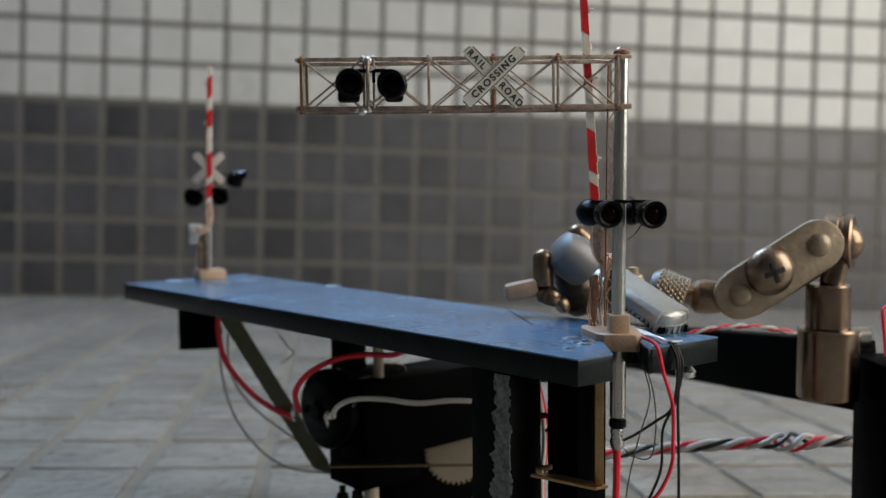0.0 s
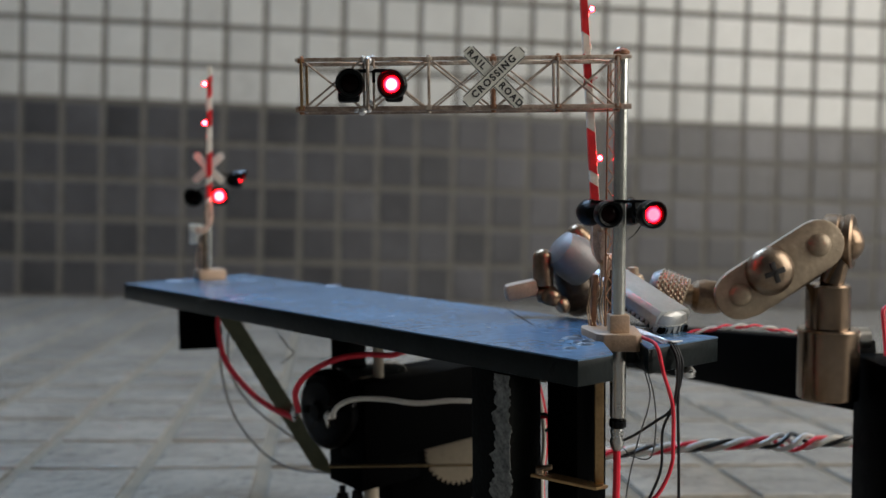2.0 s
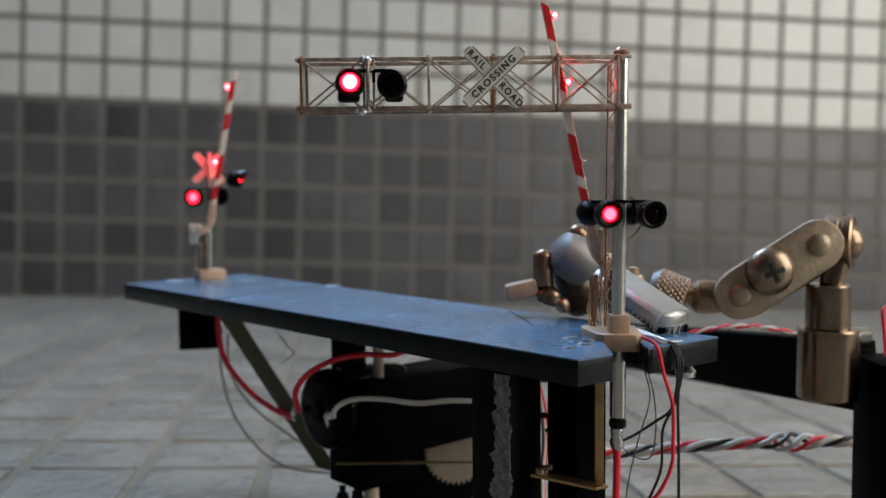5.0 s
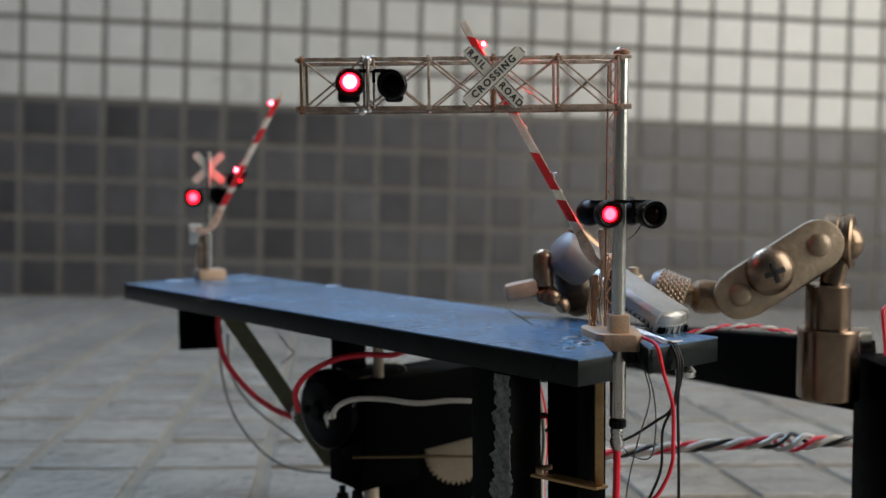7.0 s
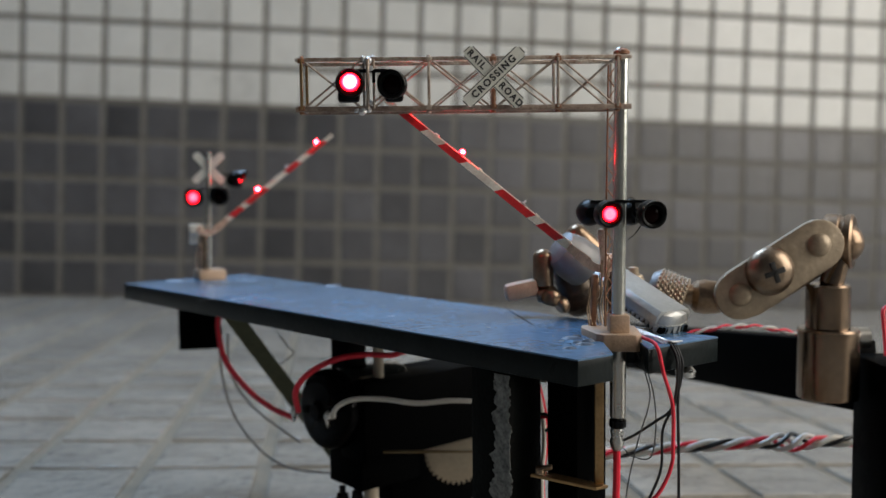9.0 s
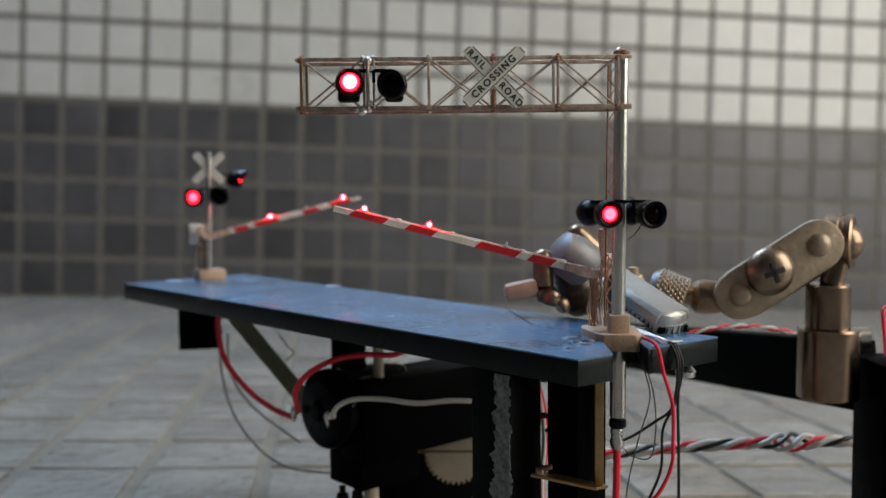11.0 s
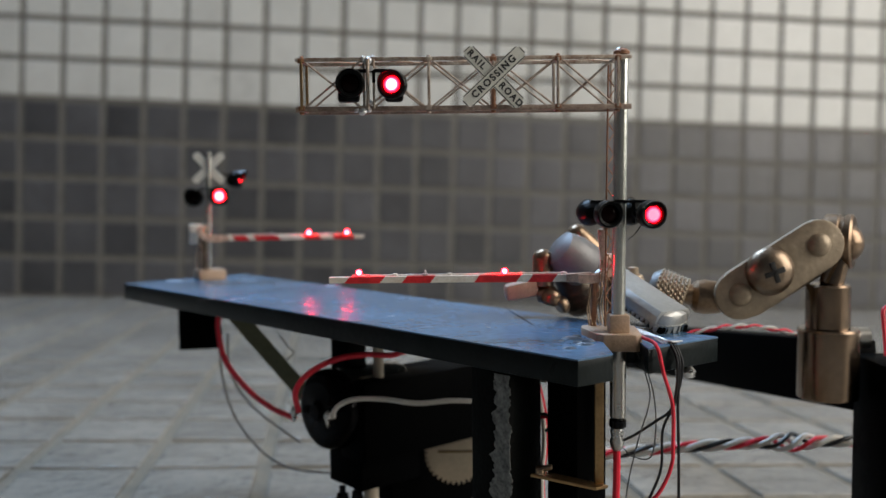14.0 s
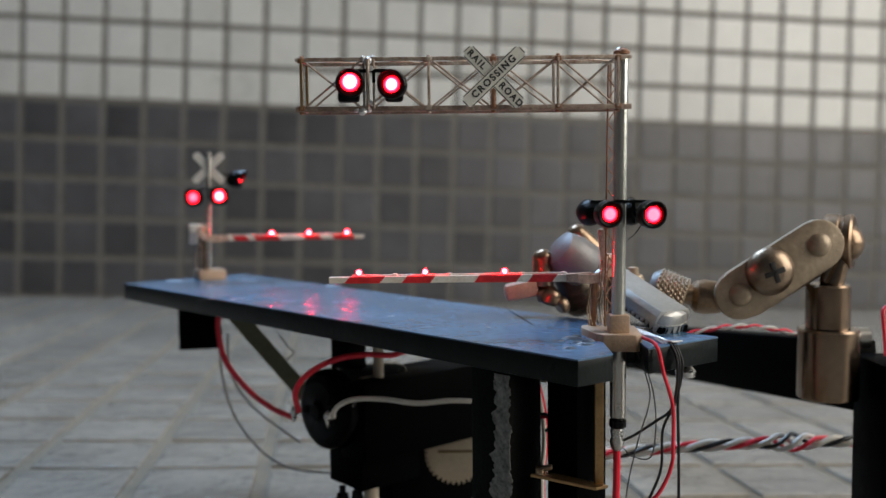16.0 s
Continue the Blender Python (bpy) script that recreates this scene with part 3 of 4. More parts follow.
    for x, y, z, q in ((-60.6, 0.0, 68.7, 0.9), (-59.4, -0.3, 68.2, 1.1), (-58.2, 0.1, 68.9, 0.7), (-62.2, -0.2, 56.5, 0.8), (-60.8, -0.5, 56.2, 1.1), (-59.4, -0.2, 56.7, 0.9), (-59.0, -0.8, 58.4, 0.7), (-59.8, -0.9, 60.6, 0.6), (-58.6, -0.6, 66.4, 0.8)):
        lathe(bm, [(0, q * 0.7), (q * 0.7, q * 0.45), (q, 0), (q * 0.75, -q * 0.5), (0, -q * 0.75)], Matrix.Translation((x, YF + y, z)) @ pose(0, 0, 0, 20 * x, 25 * z, 0), 10)
    part("glue_lump", bm, CLEAR, s, "dried glue lumps on the bracket")
    lamp_head(s, (-63.5, YF - 2.6, 62.8), 3.5, LEFT_ON, 2, 2, 1.6, 2.3, lift=0.35)
    lamp_head(s, (-53.6, YF - 2.6, 62.4), 3.5, RIGHT_ON, -8, 0, 1.3, 1.95)
    bm = B()
    for x, w in ((-64.0, 3.5), (-53.2, 3.0)):
        box(bm, (x, YF - 0.8, 59.8), (w * 1.5, 3.0, 2.8), 0.9)
    part("lamp_box", bm, DARK_SHELL, s, "black relay boxes under the lamps")
    # lamps on the mast: two facing out, two facing back
    bm = B()
    bar(bm, (-6.0, -1.8, 34.0), (9.0, -1.8, 34.0), 0.9, 0.8, 0.15)
    bar(bm, (-6.0, 2.6, 33.6), (5.0, 2.6, 33.6), 0.9, 0.8, 0.15)
    rod(bm, (4.0, -2, 30.6), (9.0, -2, 30.6), 0.6, 0.6, 10)
    rod(bm, (4.6, -1.6, 28.6), (4.6, -1.6, 34.0), 0.45, 0.45, 8)
    part("lamp_crossarm", bm, BLACK_GLOSS, s, "black lamp crossarm")
    lamp_head(s, (-1.9, -5.2, 31.1), 3.35, LEFT_ON, 12, 0, 1.25, 1.85, LED_SOFT, 2.0)
    lamp_head(s, (8.5, -5.2, 30.9), 3.45, RIGHT_ON, 12, 0, 1.4, 2.0, LED_SOFT, 2.0)
    lamp_head(s, (-5.0, 5.6, 31.2), 3.4, LEFT_ON, 176, 0, 1.8, 2.3, LED_SOFT, 2.2)
    lamp_head(s, (5.2, 5.6, 31.2), 3.4, RIGHT_ON, 176, 0, 1.8, 2.3, LED_SOFT, 2.2)
    bm = B()
    wire(bm, [(6.6, -1.4, 28.2), (5.0, -1.2, 26.0), (3.2, -1.5, 24.6)], 0.14, 5, 5)
    wire(bm, [(2.6, -1, 34), (4, -1.2, 35.0), (5.4, -1.2, 34.2)], 0.12, 5, 5)
    part("feed_wire", bm, WIRE_BLACK, s, "hair-thin black feed wires")
    bm = B()
    rng = random.Random(3)
    for k in range(4):
        x = -2.6 + 0.5 * k
        wire(bm, [(x, 5.4, 2.5), (x - 0.3 + rng.uniform(-0.6, 0.5), 5.8, 8), (x + rng.uniform(-0.5, 0.5), 5.6, 14), (x + 1 + rng.uniform(-0.5, 0.5), 5.4, 22), (x + 1.2, 5.2, 30)], 0.13, 5, 5)
    for k in range(4):
        x = -4.4 + 0.9 * k
        wire(bm, [(x, 9.6, 1.5), (x - 0.8 + rng.uniform(-1.4, 0.6), 9.8, 6), (x + rng.uniform(-0.6, 0.8), 9.9, 10), (x + 0.5, 10.4, 14.5)], 0.2, 5, 5)
    part("feed_wire", bm, GRIP, s, "bare copper feed wires")
    bm = B()
    bar(bm, (-3.4, 10.8, 1.6), (-2.8, 10.8, 15.0), 1.4, 2.6, 0.25, (0, 1, 0))
    part("hinge_post", bm, RUST_DARK, s, "brown hinge post beside the mast")
    return s


def far_signal():
    s = thing("crossbuck_signal", "small crossing signal with crossbuck sign and hooded lamps", "railway signal", FAR)
    bm = B()
    box(bm, (0, 0, 1.9), (11.0, 9.0, 4.2), 0.35, pose(0, 0, 0, 0, 0, 30))
    part("foot_block", bm, TAN, s, "tan foot block")
    bm = B()
    rod(bm, (-0.4, 0, 4.0), (0.9, 0, 51.8), 1.25, 1.1, 18)
    rod(bm, (-2.4, 0.6, 4.0), (-1.2, 0.6, 30), 0.6, 0.6, 10)
    part("mast", bm, TUBE, s, "bright metal tube mast")
    crossbuck(s, (0.7, 0.4, 45.4), 16.5, 3.1, False)
    bm = B()
    bar(bm, (-6, -0.6, 37.0), (7, -0.6, 37.0), 0.9, 0.8, 0.15)
    bar(bm, (0.5, 0.6, 42.6), (10.5, 2.2, 42.8), 0.7, 0.7, 0.1)
    box(bm, (4.5, 1.0, 40.6), (2.2, 1.2, 3.4), 0.3)
    part("lamp_crossarm", bm, BLACK_GLOSS, s, "black lamp crossarm")
    lamp_head(s, (-5.2, -2.4, 33.6), 3.9, LEFT_ON, -4, 0, 1.35, 2.2, LED_SOFT)
    lamp_head(s, (5.4, -2.4, 34.0), 3.9, RIGHT_ON, -4, 0, 1.6, 2.3)
    lamp_head(s, (12.2, 3.0, 40.8), 3.5, ALWAYS_ON, 88, -8, 0.6, 1.3, LED_RIM, 4.0)
    bm = B()
    for k in range(4):
        wire(bm, [(-5.5 + k * 0.4, -1, 2.5), (-5.2 + k * 0.7, -1.2, 9), (-4 + k * 0.3, -0.6, 15)], 0.16, 4, 5)
    part("feed_wire", bm, PINKISH, s, "thin copper feed wires")
    return s


# ---------------- deck and its supports ----------------
NL, NR, FR, FL = (-12.5, -26.9), (26.4, 1.5), (-128.0, 176.0), (-168.5, 143.0)


def deck():
    d = thing("deck", "long black plastic board, scuffed and glossy, carrying both signals", "board")
    bm = B()
    # the near end has a slot through which the plug hangs
    outline = [NL, (-3.6, -20.4), (-3.2, 1.0), (5.6, 1.0), (5.8, -13.6), NR, FR, FL]
    slab(bm, outline, -6.2, -0.35, None, 0.25)
    part("plate", bm, DECK, d, "black plastic plate with a slot")
    # thin top layer that carries the painted blue reflection
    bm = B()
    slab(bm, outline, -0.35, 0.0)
    part("top_sheen", bm, DECK_SHEEN, d, "glossy board top with the blue sky reflection painted in its colour", False)
    # scuffs, glue specks and scribed lines on the top
    bm = B()
    rng = random.Random(11)
    for k in range(26):
        t, u = rng.random(), rng.random()
        p = Vector(NL).lerp(Vector(FL), t).lerp(Vector(NR).lerp(Vector(FR), t), u)
        r = rng.uniform(0.15, 0.42)
        lathe(bm, [(r, 0.0), (r * 0.7, 0.12), (0, 0.16)], Matrix.Translation((p.x, p.y, 0.0)) @ Matrix.Diagonal((rng.uniform(0.7, 2.2), 1, 1, 1)), 7)
    part("speck", bm, GLUE, d, "dried specks on the board")
    bm = B()
    for x, y, r in ((-47.0, 46.0, 0.5), (-36.5, 25.0, 0.65), (-35.0, 24.4, 0.4), (-40.5, 31.0, 0.35), (-28.0, 20.0, 0.3), (-90.0, 99.0, 0.5)):
        lathe(bm, [(r, 0.0), (r * 0.7, 0.1), (0, 0.14)], Matrix.Translation((x, y, 0.0)) @ Matrix.Diagonal((1.6, 1, 1, 1)), 8)
    part("dark_speck", bm, INK, d, "dark pits in the board")
    bm = B()
    for k in range(30):
        t, u = rng.random(), rng.uniform(0.08, 0.92)
        p = Vector(NL).lerp(Vector(FL), t).lerp(Vector(NR).lerp(Vector(FR), t), u)
        a, n = rng.uniform(0, math.pi), rng.uniform(1.5, 9)
        q = p + Vector((math.cos(a), math.sin(a))) * n
        inside = all((Vector(e1) - Vector(e0)).cross(q - Vector(e0)) > 2 for e0, e1 in ((NL, NR), (NR, FR), (FR, FL), (FL, NL)))
        if inside:
            bar(bm, (p.x, p.y, 0.01), (q.x, q.y, 0.01), rng.uniform(0.07, 0.16), 0.05)
    part("scratch", bm, SCRATCH, d, "pale hairline scratches")
    for a, b, w in (((-117, 93), (-102, 119), 0.5), ((-102, 119), (-82, 132.5), 0.5), ((-22.1, 54), (-17.6, 24), 0.4), ((-124, 84), (-117, 93), 0.4), ((-104, 118), (-112, 152), 0.3)):
        bm = B()
        bar(bm, (*a, 0.05), (*b, 0.05), w, 0.16)
        part("scribed_line", bm, INK, d, "dark scribed line")
    for c, r, m in (((-10.0, 1.0), 1.9, 0.6), ((-8.2, -8.0), 1.6, 0.6), ((-12.5, -13), 1.2, 0.5), ((-6.8, -3.6), 1.3, 0.7), ((-9.6, -5.0), 0.8, 0.5), ((-84, 128), 2.4, 0.35), ((-131, 142), 3.4, 0.4), ((-151, 152), 2.6, 0.5), ((-122, 150), 3.0, 0.3)):
        bm = B()
        lathe(bm, [(r, 0.0), (r * 0.8, m * 0.6), (r * 0.4, m), (0, m * 0.9)], Matrix.Translation((*c, 0.0)) @ Matrix.Diagonal((1.5, 0.8, 1, 1)), 12)
        part("glue_blob", bm, BLOB, d, "clear dried glue blob")
    # low black disc stands in for the shade inside a drilled hole
    bm = B()
    lathe(bm, [(1.1, -0.01), (1.1, 0.25), (0.7, 0.3), (0, 0.3)], Matrix.Translation((-8.4, 4.6, 0)), 14)
    part("hole_shade", bm, INK, d, "black disc for the shade in a drilled hole")
    # blocks and legs under the plate
    long = (Vector(FL) - Vector(NL)).normalized()
    ang = math.degrees(math.atan2(long.y, long.x)) - 90
    for x, y, w, dp, h in ((-136.5, 133.0, 15.0, 9.0, 18.0), (-115.0, 146.0, 12.0, 9.0, 9.0)):
        bm = B()
        box(bm, (0, 0, -6.2 - h / 2), (w, dp, h), 0.3, Matrix.Translation((x, y, 0)) @ pose(0, 0, 0, 0, 0, ang * 0.25))
        part("block", bm, BLACK, d, "black block under the plate")
    # front leg takes the paler lit colour, the others plain BLACK
    for x, y, w, dp, h, mat in ((-26.0, 9.0, 12.5, 13.0, 71.2, LEG_LIT), (-8.2, 6.0, 12.2, 9.5, 71.2, BLACK), (-74.2, 85.0, 8.0, 9.0, 32.0, BLACK)):
        bm = B()
        box(bm, (0, 0, -6.2 - h / 2), (w, dp, h), 0.4, Matrix.Translation((x, y, 0)) @ pose(0, 0, 0, 0, 0, ang + 2))
        part("leg", bm, mat, d, "black plastic leg")
    bm = B()
    def rough(k, seed):
        return noise.noise((0.16 * k, seed, 0)) * 1.3 + noise.noise((0.55 * k, seed, 2)) * 0.7 + noise.noise((1.7 * k, seed, 5)) * 0.25

    edge = [(-3.4 + rough(k, 3.1) - 0.006 * k, -9.0 - 0.4 * k) for k in range(150)]
    back = [(1.0 + 1.3 * rough(k, 7.7) + 0.022 * k, -9.0 - 0.4 * k) for k in range(150)]
    out = edge + back[::-1]
    side = Matrix.Translation((-26.0, 9.0, 0)) @ pose(0, 0, 0, 0, 0, ang + 2) @ Matrix(((0, 0, 1, -6.4), (1, 0, 0, -3.2), (0, 1, 0, 0), (0, 0, 0, 1)))
    slab(bm, out, 0.0, 0.25, side)
    part("glue_smear", bm, GLUE, d, "grey scraped glue on the leg")
    bm = B()
    bar(bm, (-4.2, -4.5, -7), (-4.2, -4.5, -35), 2.2, 1.2, 0.1, (0, 1, 0))
    part("brass_angle", bm, BRASS, d, "upright brass strip")
    bm = B()
    slab(bm, [(-21, -2.5), (-5.5, -8.0), (-2.0, -5.0), (-17, 1.5)], -0.4, 0.4, Matrix.Translation((0, 0, -36.0)) @ pose(0, 0, 0, 0, 7, 0), 0.1)
    part("brass_plate", bm, BRASS, d, "small brass plate")
    bm = B()
    rod(bm, (-19.5, -3.0, -31.9), (-15.5, -3.2, -31.2), 0.9, 0.7, 10)
    lathe(bm, [(0, 1.1), (1.2, 0.6), (1.2, -0.6), (0, -1.0)], Matrix.Translation((-18.5, -3.0, -32.2)), 12)
    part("terminal", bm, GRIP, d, "soldered terminal")
    return d


def slide(a):
    """How far the crank has drawn the push plate along, by the gate's angle."""
    return 0.25 * a if a < 24 else 6.0 + 0.42 * (a - 24)


def gear_motor():
    g = thing("gear_motor", "black motor with gearbox and cream nylon gear", "motor", (-81.0, 58.0, -31.5), 41.0)
    # local +x is the shaft, away and to the side; the end cap looks along -x
    turn = Euler((0, radians(90), 0)).to_matrix().to_4x4()
    bm = B()
    lathe(bm, [(0, -1.9), (2.4, -1.8), (3.0, -0.6), (4.0, -0.2), (8.6, -0.3), (10.6, 0.1), (11.9, 1.2), (12.6, 3.0), (12.7, 5.4), (12.2, 7.0), (0, 7.0)], turn, 40)
    part("end_cap", bm, DEEP_GLOSS, g, "glossy black end cap")
    bm = B()
    lathe(bm, [(11.9, 6.0), (12.1, 6.4), (12.1, 30), (11.0, 31), (0, 31)], turn, 40)
    part("can", bm, CAN_METAL, g, "shiny steel can")
    for y, z in ((10.6, -1.6), (-8.4, 0.2)):
        bm = B()
        box(bm, (-1.8, y, z), (3.2, 0.6, 2.2), 0.15)
        lathe(bm, [(0, 2.0), (0.7, 1.5), (1.15, 0.3), (0.9, -0.9), (0.5, -2.6), (0, -3.6)], Matrix.Translation((-2.4, y, z)), 12)
        part("solder_tag", bm, SOLDER, g, "soldered terminal tag")
    bm = B()
    box(bm, (32.6, -7.6, -3.0), (50.8, 13.0, 25.0), 0.8)
    box(bm, (36.0, 2.4, -3.2), (43.0, 9.0, 24.0), 0.8)
    part("gearbox", bm, BLACK, g, "black plastic gearbox")
    bm = B()
    box(bm, (20.5, -1.0, -19.2), (23.4, 18.0, 12.4), 0.8)
    part("lower_case", bm, BLACK, g, "black lower case")
    bm = B()
    rod(bm, (17.2, -8.2, 9), (17.2, -8.2, 25.2), 1.7, 1.7, 16)
    part("spacer", bm, CREAM, g, "cream spacer")
    bm = B()
    rod(bm, (13.8, -7.9, -47.7), (13.8, -7.9, -25), 2.4, 2.4, 16)
    part("spacer", bm, CREAM, g, "cream spacer")
    bm = B()
    rod(bm, (7.6, -1.0, -28.0), (7.6, -1.0, -25.0), 1.1, 1.1, 10)
    lathe(bm, [(0, -31.6), (1.8, -31.2), (2.3, -29.6), (1.8, -27.6), (0, -27.2)], Matrix.Translation((7.6, -1.0, 0)), 14)
    part("rubber_bead", bm, BLACK_GLOSS, g, "black bead")
    bm = B()
    rod(bm, (10.8, -4.6, -28.0), (10.8, -4.6, -25.0), 1.1, 1.1, 10)
    lathe(bm, [(0, -33.0), (1.7, -32.4), (2.1, -30.0), (1.6, -26.6), (0, -26.2)], Matrix.Translation((10.8, -4.6, 0)), 14)
    part("rubber_bead", bm, BLACK_GLOSS, g, "black bead")
    # black block added to close the view past the gear
    bm = B()
    box(bm, (55.5, 14.0, -29.0), (41.0, 10.0, 36.0), 0.8)
    part("rear_filler", bm, BLACK, g, "black block filling the gap behind the gear")
    bm = B()
    teeth, r0, r1 = 34, 9.3, 10.4
    out = []
    for k in range(teeth):
        for f, r in ((0.0, r0), (0.22, r1), (0.5, r1), (0.72, r0)):
            a = 2 * math.pi * (k + f) / teeth
            out.append((r * math.cos(a), r * math.sin(a)))
    slab(bm, out, -2.0, 2.0, Matrix.Translation((50.5, -6.7, -21.8)) @ Euler((0, radians(90), radians(46))).to_matrix().to_4x4())
    part("gear", bm, CREAM, g, "cream toothed nylon gear")
    bm = B()
    rod(bm, (49.5, -7.7, -21.8), (60.5, 10.0, -21.8), 1.5, 1.5, 12)
    part("axle", bm, STEEL, g, "steel axle")
    bm = B()
    box(bm, (0, 0, 0), (44.0, 1.6, 0.6), 0.1)
    plate = part("push_plate", bm, BRASS_SHADED, g, "thin brass plate lifted by the crank")
    MOVES.append((plate, [(t, mm(12.8 + 0.755 * slide(a), -23.6 - 0.656 * slide(a), -15.0 + 4.6 * min(1.0, a / 42.0), 0, 0, -41)) for t, a in ARM_ANGLE]))
    return g


def lever():
    """Olive strip that swings under the far gate."""
    v = thing("lever", "olive metal strip lever under the board", "lever", (-116.2, 95.0, -8.0))
    bm = B()
    strip = Vector((31.0, 0, -53.0)).normalized()
    across = Vector((strip.z, 0, -strip.x))
    slab(bm, [(-2.8, -5), (2.8, -5), (2.8, 60), (1.6, 64.5), (-2.8, 60)], -0.5, 0.5, Matrix(((-across.x, 0, strip.x, 0), (0, 1, 0, 0), (-across.z, 0, strip.z, 0), (0, 0, 0, 1))) @ Matrix(((1, 0, 0, 0), (0, 0, 1, 0), (0, 1, 0, 0), (0, 0, 0, 1))))
    arm = part("strip", bm, OLIVE, v, "olive painted strip")
    MOVES.append((arm, [(t, mm(0.04 * a, 0, 0, 0, -0.105 * a, 0)) for t, a in ARM_ANGLE]))
    return v


def loose_wire(name, label, mat, pts, r, steps=7):
    bm = B()
    wire(bm, pts, r, steps, 10)
    ob = part(name, bm, mat, None, "", True)
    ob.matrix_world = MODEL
    tagged(ob, label, "wire")
    return ob


def wires():
    w = loose_wire
    w("red_wire", "red insulated wire from motor tag to the board", WIRE_RED, [(-86.5, 53, -30.5), (-87.2, 52.5, -24), (-83, 53, -18.5), (-75, 54, -14.6), (-66, 54, -13.2), (-58, 55, -13.6), (-52, 57, -12)], 0.9)
    w("white_wire", "white insulated wire along the gearbox", WIRE_WHITE, [(-75.0, 45, -30.4), (-74.6, 44.6, -28.2), (-72.4, 44.2, -26.0), (-68, 44, -24.6), (-60, 43.5, -24.6), (-50, 43, -25.8), (-40, 42.5, -25.0), (-28, 42, -25.4)], 0.75)
    w("red_wire", "red insulated wire hanging under the far gate", WIRE_RED, [(-125, 117, -9), (-125.2, 116, -15), (-121.9, 112, -25.8), (-112.4, 105, -35), (-103, 97, -39.5), (-93.5, 88, -41)], 1.0)
    w("grey_wire", "hair-thin grey wire loop under the board", WIRE_GREY, [(-124, 116, -14), (-124.5, 115, -28), (-120, 113, -45), (-110, 110, -58), (-98, 106, -64), (-82, 102, -65)], 0.38)
    w("grey_wire", "hair-thin grey wire loop under the board", WIRE_GREY, [(-122, 116, -16), (-121, 115, -30), (-114, 112, -41), (-103, 108, -49), (-94, 104, -54)], 0.38)
    w("grey_wire", "stray thin wire end beside the block", WIRE_GREY, [(-103, 110, -14), (-99, 108, -19), (-96, 106, -22), (-101, 107, -26)], 0.25)
    w("red_wire", "red wire from foot block hanging down", WIRE_RED, [(6.4, -4.0, 1.0), (7.9, -12.8, 0.4), (9.3, -14.4, -6), (11.4, -14.4, -13.5), (11.6, -14.2, -22), (11.3, -14, -28), (8.5, -13.6, -34.5), (4, -13, -39)], 0.45)
    w("black_wire", "black wire looping below the foot block", WIRE_BLACK, [(12.0, -8.4, 0.5), (13.2, -10.6, -3), (13.4, -10.4, -9), (12.3, -9.4, -15.5), (9, -6, -19.5), (5, -2.5, -23.5), (2.6, -0.8, -25.3)], 0.36)
    w("black_wire", "black wire hanging from the foot block", WIRE_BLACK, [(12.8, -7.8, 0.5), (14.0, -10.0, -4), (13.7, -10, -14), (14.0, -9.8, -26), (14.1, -9.6, -42), (13.6, -9.4, -60)], 0.36)
    w("black_wire", "black wire hanging from the foot block", WIRE_BLACK, [(13.4, -7.2, 0.5), (14.9, -9.4, -5), (13.2, -9.2, -14), (10.4, -9, -20.5), (10.0, -9, -30), (7.2, -9, -37.5), (3.5, -9, -46)], 0.34)
    w("grey_wire", "hair-thin wire hanging from the foot block", WIRE_GREY, [(5.0, -3.6, -2.2), (6.9, -6, -8), (7.6, -7, -14), (4.8, -7, -24), (2.2, -7, -36), (1.4, -7, -48)], 0.17)
    w("grey_wire", "hair-thin wire hanging from the foot block", WIRE_GREY, [(5.4, -2.8, -2.2), (8.2, -6, -10), (9.4, -6, -19.5), (8.2, -6, -28), (4.4, -4, -28.6), (2.2, -2, -27)], 0.17)
    w("red_wire", "thick red wire below the plug", WIRE_RED, [(1.0, 0, -28.0), (0.9, -0.1, -36), (0.4, -0.2, -50), (0, 0, -70)], 0.95)
    for k in range(7):
        w("silver_wire", "bare tinned wire end on the deck corner", CLEAR, [(6.6, 7.0 - 1.6 * k, 1.5), (8.6 + 0.2 * k, 3.6 - 1.5 * k, 1.1 + 0.2 * (k % 2)), (9.6 + 0.5 * k, -3.0 - 0.9 * k, 0.6), (10.2 + 0.9 * k, -9.2 + 0.55 * k, 0.35)], 0.2, 4)
    # loose twisted cable, three strands
    n = 150
    for k, (mat, word) in enumerate(((WIRE_WHITE, "white"), (WIRE_RED, "red"), (WIRE_WHITE, "white"), (WIRE_BLACK, "black"))):
        pts = []
        for i in range(n):
            t = i / (n - 1)
            a = 2 * math.pi * (t * 5.2 + k / 4) + 0.5 * math.sin(9 * t)
            rr = 1.15 + 1.5 * max(0.0, 1 - abs(t - 0.63) / 0.09)
            pts.append((-2 + 108 * t, 60 + rr * math.sin(a), -47.4 + 4.2 * t + 1.6 * math.sin(3.3 * t) + rr * math.cos(a)))
        w("cable_strand", word + " strand of a loose twisted cable", mat, pts, 0.85 if word == "white" else 0.66, 1)
    for k, (mat, word) in enumerate(((WIRE_RED, "red"), (WIRE_WHITE, "white"))):
        pts = []
        for i in range(90):
            t = i / 89
            a = 2 * math.pi * (t * 5 + k / 2)
            pts.append((26 + 48 * t, 60 + 0.5 * math.sin(a), -11 + 4.4 * math.sin(3.14 * t) + 0.5 * math.cos(a)))
        w("cable_strand", word + " strand of a thin twisted cable", mat, pts, 0.38, 1)
    for k in range(3):
        mat = (WIRE_WHITE, WIRE_RED, WIRE_RED)[k]
